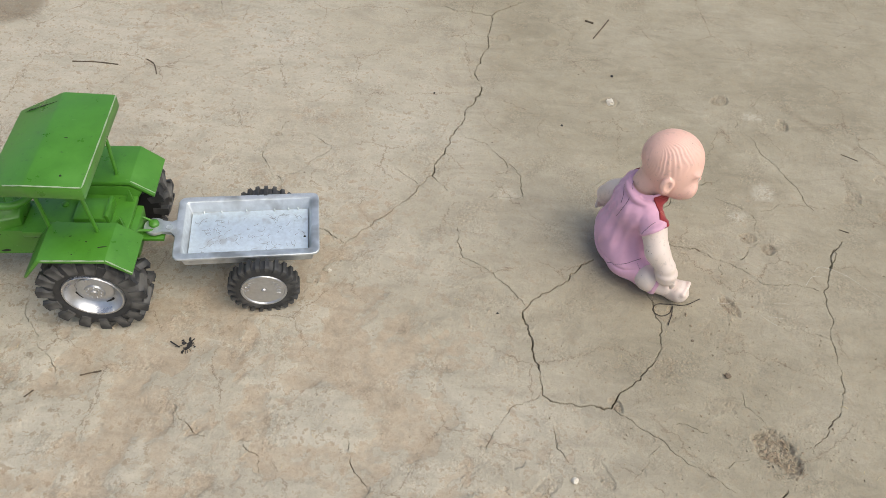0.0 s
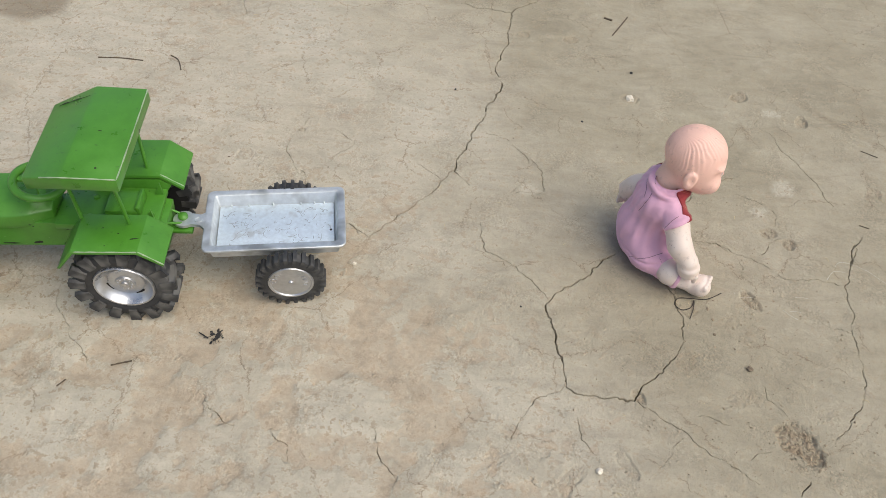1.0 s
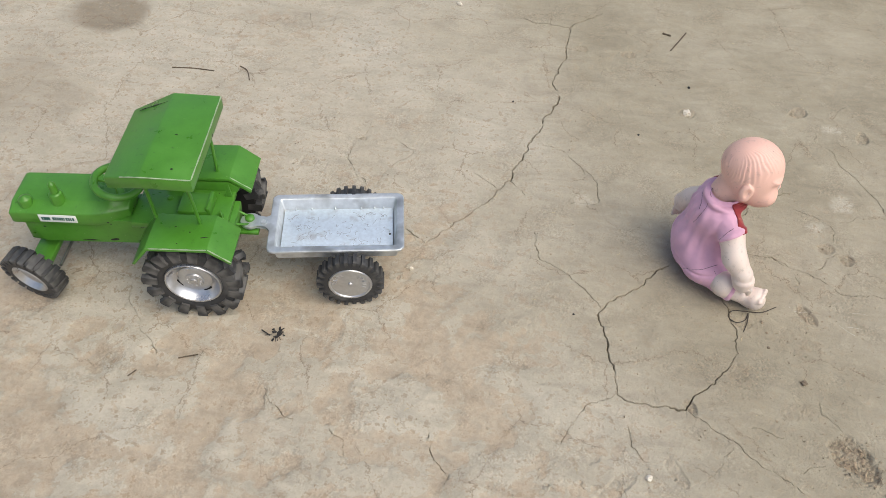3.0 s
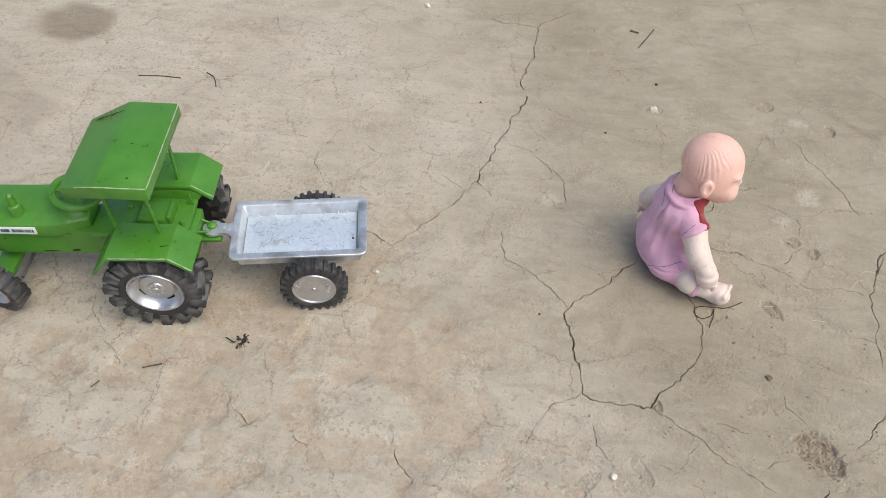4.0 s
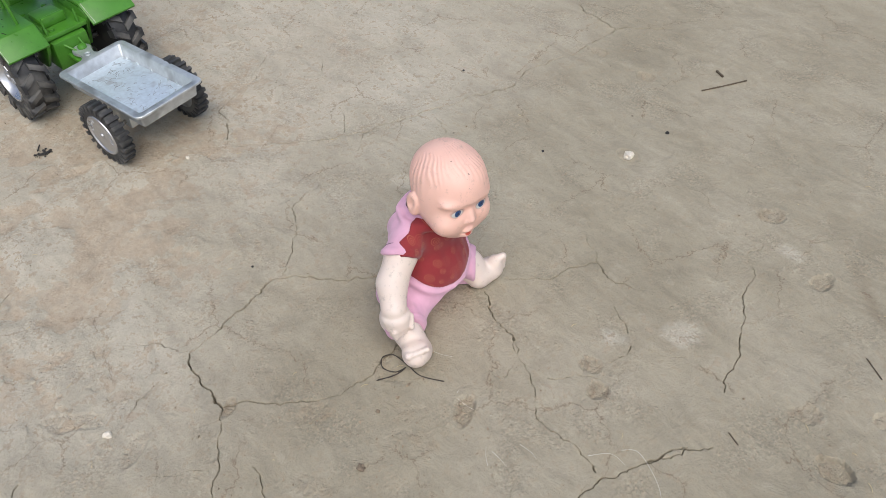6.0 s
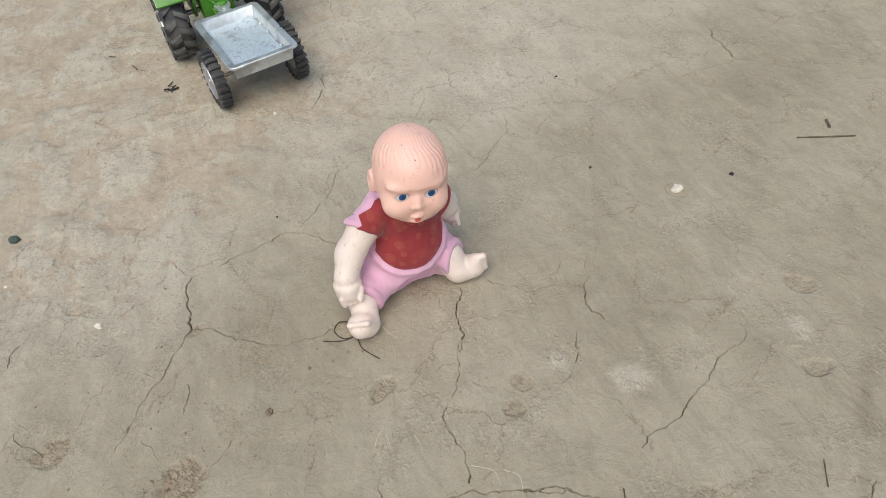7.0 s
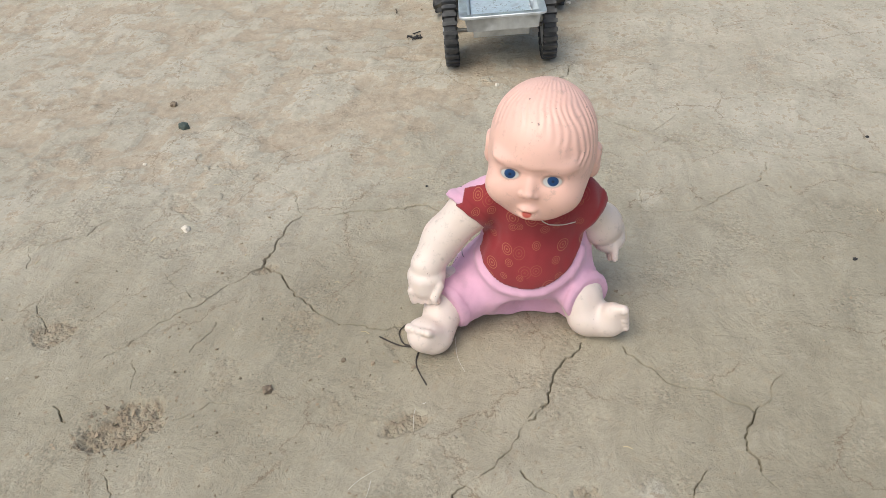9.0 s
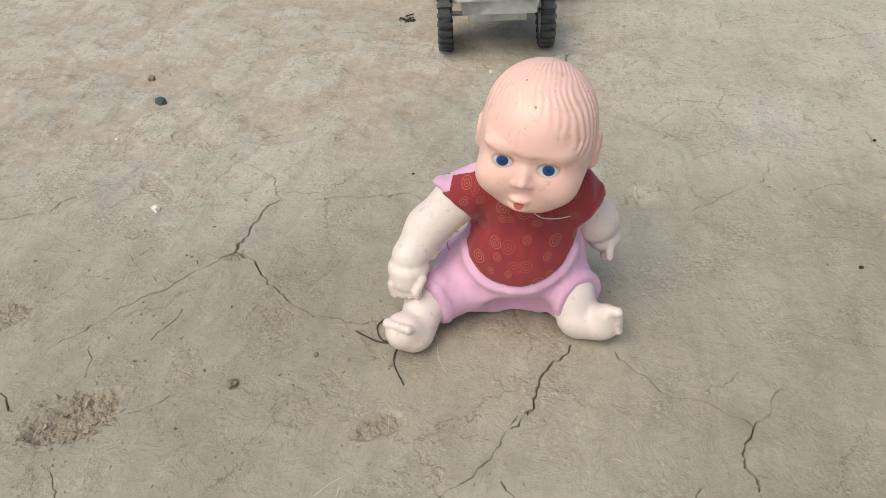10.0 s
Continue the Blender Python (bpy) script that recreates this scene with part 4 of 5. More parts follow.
    for s in (-1, 1):
        cap = bmesh.new()
        bm_lathe(cap, [(0.0208, -0.005), (0.0212, 0.0052), (0.0204, 0.0066), (0.0190, 0.0066), (0.0182, 0.0056), (0.0024, 0.0058), (0.0018, 0.0070), (0.0003, 0.0072)], 48, AXLE)
        w = wheel_of(trailer_tyre(), cap, R, "wheel", pose(0.0125, -0.0470 if s < 0 else 0.0430, 0.0322, 0, 0, 0 if s < 0 else 180), SILVER, "hub_cap")
        tread(w, 24, (-1,), trailer_blocks)
        for i, mark in enumerate("TOYS"):
            a = radians(122 + 19 * i)
            part("letter", bm_letter(mark, 0.0062, 0.0009, AXLE @ pose(0.0150 * math.cos(a), 0.0150 * math.sin(a), 0.0055, 0, 0, math.degrees(a) + 90)), SILVER, w, "embossed letter")
        for start, count in ((-20, 5),):
            for i in range(count):
                a = radians(start + 17 * i)
                bm = bmesh.new()
                bm_box(bm, -0.0020, 0.0020, -0.0010, 0.0010, 0, 0.0008, 0.0003, AXLE @ pose(0.0135 * math.cos(a), 0.0135 * math.sin(a), 0.0056, 0, 0, math.degrees(a)))
                part("embossed_bar", bm, SILVER, w)
    return R


DIRT_DARK = simple("grimy_scratch", (0.16, 0.16, 0.16), 0.7)
build_tractor()
build_trailer()


# ---- the doll ----
def surface_net(field, lo, hi, step):
    """Vertices and quads of the surface on which field is zero (negative inside)."""
    axes = [np.arange(a, b + step, step) for a, b in zip(lo, hi)]
    X, Y, Z = np.meshgrid(*axes, indexing="ij")
    F = field(X, Y, Z)
    nx, ny, nz = (n - 1 for n in F.shape)
    total, count = np.zeros((nx, ny, nz, 3)), np.zeros((nx, ny, nz))
    corners = [(a, b, c) for a in (0, 1) for b in (0, 1) for c in (0, 1)]
    for i, p in enumerate(corners):
        for q in corners[i + 1:]:
            if sum(abs(u - v) for u, v in zip(p, q)) != 1:
                continue
            fp = F[p[0]:p[0] + nx, p[1]:p[1] + ny, p[2]:p[2] + nz]
            fq = F[q[0]:q[0] + nx, q[1]:q[1] + ny, q[2]:q[2] + nz]
            m = (fp < 0) != (fq < 0)
            t = np.where(m, fp / np.where(m, fp - fq, 1), 0)
            for k in range(3):
                total[..., k] += np.where(m, p[k] + t * (q[k] - p[k]), 0)
            count += m
    used = count > 0
    ids = np.full(used.shape, -1)
    ids[used] = np.arange(used.sum())
    cell = np.stack(np.nonzero(used), 1)
    verts = (cell + total[used] / count[used][:, None]) * step + np.array(lo)
    inside = F < 0
    quads = []
    for k in range(3):
        i, j = (k + 1) % 3, (k + 2) % 3
        fwd = [slice(None)] * 3
        a, b = list(fwd), list(fwd)
        a[k], b[k] = slice(0, -1), slice(1, None)
        p = np.stack(np.nonzero(inside[tuple(a)] != inside[tuple(b)]), 1)
        p = p[(p[:, i] > 0) & (p[:, j] > 0) & (p[:, i] < F.shape[i] - 1) & (p[:, j] < F.shape[j] - 1)]
        flip = ~inside[tuple(p.T)]
        ring = []
        for di, dj in ((1, 1), (0, 1), (0, 0), (1, 0)):
            c = p.copy()
            c[:, i] -= di
            c[:, j] -= dj
            ring.append(ids[tuple(c.T)])
        q = np.stack(ring, 1)
        q[flip] = q[flip][:, ::-1]
        quads.append(q)
    return verts, np.concatenate(quads)


def ball(x, y, z, c, r):
    """Distance to an ellipsoid, good near its surface."""
    if not isinstance(r, tuple):
        r = (r, r, r)
    u, v, w = (x - c[0]) / r[0], (y - c[1]) / r[1], (z - c[2]) / r[2]
    k = np.sqrt(u * u + v * v + w * w) + 1e-9
    g = np.sqrt((u / r[0]) ** 2 + (v / r[1]) ** 2 + (w / r[2]) ** 2) + 1e-9
    return k * (k - 1) / g


def limb(x, y, z, a, b, ra, rb):
    """Distance to a rod from a to b that tapers from ra to rb."""
    d = [q - p for p, q in zip(a, b)]
    n = sum(q * q for q in d)
    t = np.clip(((x - a[0]) * d[0] + (y - a[1]) * d[1] + (z - a[2]) * d[2]) / n, 0, 1)
    return np.sqrt((x - a[0] - t * d[0]) ** 2 + (y - a[1] - t * d[1]) ** 2 + (z - a[2] - t * d[2]) ** 2) - (ra + (rb - ra) * t)


def blend(a, b, k):
    h = np.clip(0.5 + 0.5 * (b - a) / k, 0, 1)
    return b + (a - b) * h - k * h * (1 - h)


def carve(a, b, k):
    return -blend(-a, b, k)


FACE = -0.0018      # the face sits a little off the head's middle


def head_field(x, y, z):
    d = ball(x, y, z, (0.0122, 0, 0.1302), (0.0289, 0.0261, 0.0262))
    d = blend(d, ball(x, y, z, (0.0183, 0, 0.1135), (0.0226, 0.0247, 0.0218)), 0.012)
    y0, y = y, y - FACE
    for s in (-1, 1):
        d = blend(d, ball(x, y0, z, (0.0306, s * 0.0121, 0.1074), 0.0088), 0.010)
        d = carve(d, ball(x, y, z, (0.0460, s * 0.0108, 0.1236), (0.0066, 0.0076, 0.0044)), 0.0050)
        d = blend(d, ball(x, y, z, (0.0345, s * 0.0106, 0.1228), (0.0054, 0.0056, 0.0046)), 0.0010)
        d = blend(d, ball(x, y, z, (0.0332, s * 0.0118, 0.1296), (0.0048, 0.0080, 0.0022)), 0.005)
        d = blend(d, ball(x, y, z, (0.0335, s * 0.0135, 0.1105), (0.0068, 0.0085, 0.0075)), 0.007)
        d = carve(d, ball(x, y, z, (0.0448, s * 0.0060, 0.1242), (0.0034, 0.0028, 0.0040)), 0.004)
        ear = blend(ball(x, y0, z, (0.0090, s * 0.0270, 0.1165), (0.0062, 0.0034, 0.0084)), ball(x, y0, z, (0.0105, s * 0.0262, 0.1095), (0.0040, 0.0030, 0.0042)), 0.003)
        ear = carve(ear, ball(x, y0, z, (0.0102, s * 0.0310, 0.1172), (0.0038, 0.0026, 0.0056)), 0.0010)
        d = blend(d, ear, 0.0018)
    d = blend(d, limb(x, y, z, (0.0398, 0, 0.1215), (0.0432, 0, 0.1158), 0.0016, 0.0027), 0.0026)
    for s in (-1, 1):
        d = blend(d, ball(x, y, z, (0.0420, s * 0.0030, 0.1142), 0.0020), 0.0014)
        d = carve(d, ball(x, y, z, (0.0440, s * 0.0016, 0.1122), (0.0014, 0.0009, 0.0009)), 0.0006)
    d = carve(d, ball(x, y, z, (0.0466, 0, 0.1262), (0.0046, 0.0060, 0.0016)), 0.0050)
    d = blend(d, ball(x, y, z, (0.0412, 0, 0.1048), (0.0030, 0.0044, 0.0017)), 0.0020)
    d = blend(d, ball(x, y, z, (0.0406, 0, 0.1002), (0.0028, 0.0038, 0.0015)), 0.0022)
    d = carve(d, ball(x, y, z, (0.0452, 0, 0.1025), (0.0040, 0.0030, 0.0009)), 0.0010)
    d = blend(d, ball(x, y0, z, (0.0306, 0, 0.0988), (0.0092, 0.0128, 0.0078)), 0.008)
    y = y0
    d = blend(d, limb(x, y, z, (0.004, 0, 0.100), (-0.002, 0, 0.080), 0.016, 0.015), 0.006)
    # combed hair, in wavy grooves that fan out from the crown
    u, v, w = x + 0.010, y, z - 0.150
    fan = np.arctan2(v, u + 0.004)
    back = smooth01(z, 0.110, 0.124) * smooth01(x - 0.62 * (z - 0.122) - 0.35 * y, 0.026, 0.014)
    back = np.maximum(back, 0.55 * smooth01(z - 0.25 * np.abs(y), 0.140, 0.148))
    bend = 2.6 * np.sin(w * 150 + 2 * fan) + 5.0 * value_noise(x * 95, y * 95, z * 95, 78)
    wave = np.sin(78 * fan + bend + 60 * u)
    return d - 0.00030 * back * wave * (0.75 + 0.5 * value_noise(x * 130, y * 130, z * 130, 77))


def torso_field(x, y, z):
    rim = bib_mask(y, z)
    d = ball(x, y, z, (-0.0069, -0.0030, 0.0333), (0.0289, 0.0335, 0.0392))
    d = blend(d, ball(x, y, z, (-0.0040, -0.0030, 0.0728), (0.0232, 0.0318, 0.0236)), 0.012)
    d = blend(d, ball(x, y, z, (0.0000, -0.0190, 0.0230), (0.0268, 0.0350, 0.0222)), 0.010)
    d = blend(d, ball(x, y, z, (0.010, -0.006, 0.0420), (0.0200, 0.0275, 0.0230)), 0.010)
    d = blend(d, limb(x, y, z, (0.0, -0.004, 0.078), (0.001, -0.004, 0.0945), 0.0175, 0.0160), 0.008)
    for a, b, ra, rb, end, way in (
            ((0.004, -0.026, 0.0820), (0.0100, -0.0420, 0.0740), 0.0130, 0.0138, (0.0068, -0.0430, 0.0770), (0.52, -0.64, -0.57)),
            ((0.000, 0.020, 0.0810), (-0.003, 0.0265, 0.0735), 0.0118, 0.0112, (-0.003, 0.0300, 0.0715), (-0.30, 0.70, -0.64)),
            ((-0.002, -0.026, 0.0195), (0.0215, -0.0510, 0.0195), 0.0185, 0.0160, (0.0275, -0.0545, 0.0185), (0.85, -0.45, -0.10)),
            ((-0.002, 0.012, 0.0195), (0.0125, 0.0235, 0.0200), 0.0176, 0.0168, (0.0175, 0.0285, 0.0190), (0.66, 0.72, 0.0))):
        # a sleeve or trouser leg, with a thick hem at its open end
        n = math.sqrt(sum(q * q for q in way))
        cut = sum((p - c) * w for p, c, w in zip((x, y, z), end, way)) / n
        tube = limb(x, y, z, a, b, ra, rb) - 0.0007 * smooth01(np.abs(cut + 0.0028), 0.0020, 0.0012)
        d = blend(d, np.maximum(tube, cut), 0.005)
    d = carve(d, ball(x, y, z, (0.0330, -0.004, 0.0070), (0.0260, 0.0235, 0.0205)), 0.004)
    # a folded collar round the neck
    u, v, w = x - 0.0010, y + 0.004, z - 0.0942 + 0.10 * x
    ring = np.sqrt((np.hypot(u / 1.0, v / 1.12) - 0.0180) ** 2 + w * w) - 0.0030
    d = blend(d, ring, 0.003)
    # long soft pleats that hang from the collar, and small creases
    around = np.arctan2(y + 0.003, x + 0.004)
    pleat = np.sin(15 * around + 2.2 * np.sin(38 * z) + 2.0 * value_noise(x * 40, y * 40, z * 25, 46))
    folds = 0.0007 * pleat * smooth01(z, 0.022, 0.045) * smooth01(z, 0.092, 0.078) * smooth01(x, 0.016, 0.002) + 0.0010 * fbm(x, y * 1.3, z * 0.6, scale=60, octaves=3, seed=41)
    # the gathered hem just below the bib
    d = d + folds - 0.0017 * np.exp(-((rim - 0.0024) / 0.0014) ** 2) * smooth01(x, 0.0, 0.008) * smooth01(z, 0.064, 0.054)
    d = d + 0.0013 * smooth01(np.abs(z - 0.030 - 0.25 * x), 0.0022, 0.0) * smooth01(-x, -0.012, 0.004)
    return np.maximum(d, 0.0012 - z)


def bib_mask(y, z):
    """Below zero where the red bib covers the chest."""
    y = y + 0.006
    round_front = ((np.abs(y) / 0.0340) ** 2.4 + (np.abs(z - 0.0800) / 0.0415) ** 2.4) ** (1 / 2.4) - 1
    left = np.hypot((y - 0.031) / 0.014, (z - 0.077) / 0.017) - 1
    right = np.hypot((y + 0.0315) / 0.0115, (z - 0.0690) / 0.0180) - 1
    return np.minimum(np.minimum(round_front, left), right) * 0.02


def bib_field(x, y, z):
    d = torso_field(x, y, z) - 0.0011
    side = smooth01(y, 0.014, 0.028) - 0.35 * smooth01(-y, 0.020, 0.032)
    d = np.maximum(d, bib_mask(y, z))
    d = np.maximum(d, (0.006 - 0.010 * side) - x + 0.0016 * np.sin(500 * z) * 0.4)
    return np.maximum(d, z - 0.098)


def right_arm(x, y, z):
    d = limb(x, y, z, (0.0091, -0.0387, 0.0746), (0.0141, -0.0530, 0.0604), 0.0126, 0.0100)
    d = blend(d, limb(x, y, z, (0.0141, -0.0530, 0.0604), (0.0244, -0.0614, 0.0479), 0.0100, 0.0098), 0.008)
    # the fold at the wrist, then the loose fist
    d = blend(d, ball(x, y, z, (0.0262, -0.0622, 0.0425), (0.0112, 0.0112, 0.0068)), 0.0012)
    d = blend(d, ball(x, y, z, (0.0275, -0.0626, 0.0372), (0.0104, 0.0104, 0.0088)), 0.0022)
    for i in range(4):
        d = blend(d, limb(x, y, z, (0.0335, -0.0700 + 0.0044 * i, 0.0360), (0.0338, -0.0692 + 0.0043 * i, 0.0292), 0.0027, 0.0024), 0.0008)
    return blend(d, limb(x, y, z, (0.0330, -0.0540, 0.0400), (0.0372, -0.0565, 0.0335), 0.0029, 0.0023), 0.0010)


def left_arm(x, y, z):
    d = limb(x, y, z, (-0.0008, 0.0250, 0.0752), (-0.0165, 0.0339, 0.0511), 0.0088, 0.0112)
    d = blend(d, limb(x, y, z, (-0.0165, 0.0339, 0.0511), (-0.0240, 0.0395, 0.0420), 0.0112, 0.0092), 0.007)
    d = blend(d, ball(x, y, z, (-0.0215, 0.0392, 0.0370), (0.0104, 0.0100, 0.0082)), 0.0015)
    for i in range(4):
        d = blend(d, limb(x, y, z, (-0.0170 - 0.0040 * i, 0.0420 - 0.0008 * i, 0.0335), (-0.0185 - 0.0040 * i, 0.0410 - 0.0010 * i, 0.0235), 0.0026, 0.0019), 0.0008)
    return blend(d, limb(x, y, z, (-0.0145, 0.0430, 0.0380), (-0.0110, 0.0435, 0.0295), 0.0026, 0.0020), 0.0010)


def leg_of(hip, knee, ankle, heel, ball_at, toes_at, toe_side, toe_way, plump, thin):
    """A short bent leg with a plump foot from heel to ball_at and five toes in a row along toe_side that point along toe_way."""
    def field(x, y, z):
        d = limb(x, y, z, hip, knee, 0.0108, plump)
        d = blend(d, limb(x, y, z, knee, ankle, plump, thin), 0.006)
        d = blend(d, limb(x, y, z, heel, ball_at, 0.0102, 0.0100), 0.0040)
        pad = [[p + k * q - 0.0050 * w for p, q, w in zip(toes_at, toe_side, toe_way)] for k in (-0.0045, 0.0045)]
        d = blend(d, limb(x, y, z, pad[0], pad[1], 0.0056, 0.0052), 0.0040)
        for i in range(5):
            k = (i - 2) * 0.0036
            base = [p + k * q for p, q in zip(toes_at, toe_side)]
            r = 0.0030 if i == 0 else 0.0024
            tip = [p + (0.0024 - 0.0004 * abs(i - 1)) * q for p, q in zip(base, toe_way)]
            d = blend(d, limb(x, y, z, [p - 0.004 * q for p, q in zip(base, toe_way)], tip, r * 1.1, r), 0.0008)
        return np.maximum(d, 0.0004 - z)
    return field


HEAD_TILT = Matrix.Translation((0.0103, 0.0009, 0.0957)) @ pose(0, 0, 0, -6.4, 8.0, -4.5) @ Matrix.Translation((-0.01, 0, -0.095))


def skin(name, colour, painted):
    m, t, bs, add = nodes_of(name, 0.42)
    co = add("TexCoord").outputs["Object"]
    n1 = add("TexNoise", {"Vector": co, "Scale": 60.0, "Detail": 5.0})
    col = ramp(add, n1.outputs["Fac"], [(0.3, tuple(c * 0.93 for c in colour)), (0.7, colour)])
    grime = add("TexNoise", {"Vector": co, "Scale": 190.0, "Detail": 7.0, "Roughness": 0.7})
    col = mixed(add, ramp(add, grime.outputs["Fac"], [(0.56, 0.0), (0.70, 0.6)]), col, tuple(c * 0.55 for c in colour))

    specks = add("TexNoise", {"Vector": co, "Scale": 420.0, "Detail": 3.0, "Roughness": 0.6})
    col = mixed(add, ramp(add, specks.outputs["Fac"], [(0.71, 0.0), (0.73, 0.75)]), col, (0.16, 0.10, 0.09))

    def spot(where, size, soft):
        n = add("VectorMath", {0: co, 1: tuple(HEAD_TILT @ Vector(where))}, operation="SUBTRACT")
        n = add("VectorMath", {0: n.outputs[0], 1: tuple(1 / s for s in size)}, operation="MULTIPLY")
        n = add("VectorMath", {0: n.outputs[0]}, operation="LENGTH")
        return ramp(add, n.outputs["Value"], [(1 - soft, 1.0), (1.0, 0.0)])
    if painted:
        for s in (-1, 1):
            across, high = FACE + s * 0.0105, 0.1230 - s * 0.0004
            col = mixed(add, spot((0.041, across, high + 0.0006), (0.009, 0.0062, 0.0042), 0.25), col, tuple(c * 0.5 for c in colour))
            col = mixed(add, spot((0.041, across, high), (0.009, 0.0050, 0.0031), 0.15), col, (0.56, 0.55, 0.53))
            col = mixed(add, spot((0.041, across + 0.0002, high + 0.0004), (0.009, 0.0030, 0.0030), 0.12), col, (0.010, 0.055, 0.17))
            col = mixed(add, spot((0.041, across + 0.0002, high + 0.0004), (0.009, 0.0010, 0.0011), 0.5), col, (0.006, 0.020, 0.06))
        col = mixed(add, spot((0.046, FACE, 0.1026), (0.008, 0.0032, 0.0027), 0.3), col, (0.50, 0.085, 0.06))
    t.links.new(col, bs.inputs["Base Color"])
    bs.inputs["Subsurface Weight"].default_value = 0.05
    bs.inputs["Subsurface Radius"].default_value = (0.004, 0.002, 0.0012)
    bs.inputs["Subsurface Scale"].default_value = 0.6
    bumped(add, bs, n1.outputs["Fac"], 0.1, 0.0004)
    return m


def cloth(name, colour, dirt, rings=False):
    m, t, bs, add = nodes_of(name, 0.9)
    co = add("TexCoord").outputs["Object"]
    n1 = add("TexNoise", {"Vector": co, "Scale": 55.0, "Detail": 5.0})
    weave = add("TexWave", {"Vector": co, "Scale": 900.0, "Distortion": 1.5, "Detail": 2.0})
    col = ramp(add, n1.outputs["Fac"], [(0.3, tuple(c * 0.86 for c in colour)), (0.7, tuple(min(1, c * 1.06) for c in colour))])
    if rings:
        # printed gold circles, each a few rings wide
        axes = add("SeparateXYZ", {"Vector": co})
        flat = add("CombineXYZ", {"X": axes.outputs[1], "Y": axes.outputs[2]})
        v = add("TexVoronoi", {"Vector": flat.outputs[0], "Scale": 104.0, "Randomness": 0.8}, voronoi_dimensions="2D")
        size = add("Math", {0: add("SeparateColor", {"Color": v.outputs["Color"]}).outputs[1], 1: 0.7}, operation="ADD")
        away = add("Math", {0: v.outputs["Distance"], 1: size.outputs[0]}, operation="MULTIPLY")
        wave = add("Math", {0: away.outputs[0], 1: 46.0}, operation="MULTIPLY")
        wave = add("Math", {0: wave.outputs[0]}, operation="SINE")
        line = ramp(add, wave.outputs[0], [(0.45, 0.0), (0.85, 0.62)])
        disc = ramp(add, away.outputs[0], [(0.33, 1.0), (0.36, 0.0)])
        some = ramp(add, v.outputs["Color"], [(0.15, 0.0), (0.4, 0.9)])
        mask = mixed(add, 1.0, mixed(add, 1.0, line, disc, "MULTIPLY"), some, "MULTIPLY")
        col = mixed(add, mask, col, (0.46, 0.20, 0.10))
    n2 = add("TexNoise", {"Vector": co, "Scale": 26.0, "Detail": 5.0, "Roughness": 0.65})
    col = mixed(add, ramp(add, n2.outputs["Fac"], [(0.60, 0.0), (0.76, 0.5)]), col, dirt)
    t.links.new(col, bs.inputs["Base Color"])
    bs.inputs["Sheen Weight"].default_value = 0.25
    bs.inputs["Specular IOR Level"].default_value = 0.2
    bumped(add, bs, weave.outputs["Fac"], 0.12, 0.0002)
    return m


def onto(field, points):
    """Points moved on to the surface of a field."""
    p = np.array([tuple(q) for q in points])
    for _ in range(12):
        f = field(p[:, 0], p[:, 1], p[:, 2])
        g = np.stack([(field(*(p + 0.0004 * e).T) - f) / 0.0004 for e in np.eye(3)], 1)
        p = p - np.clip(f, -0.002, 0.002)[:, None] * g / (1e-6 + (g * g).sum(1))[:, None]
    return [tuple(q) for q in p]


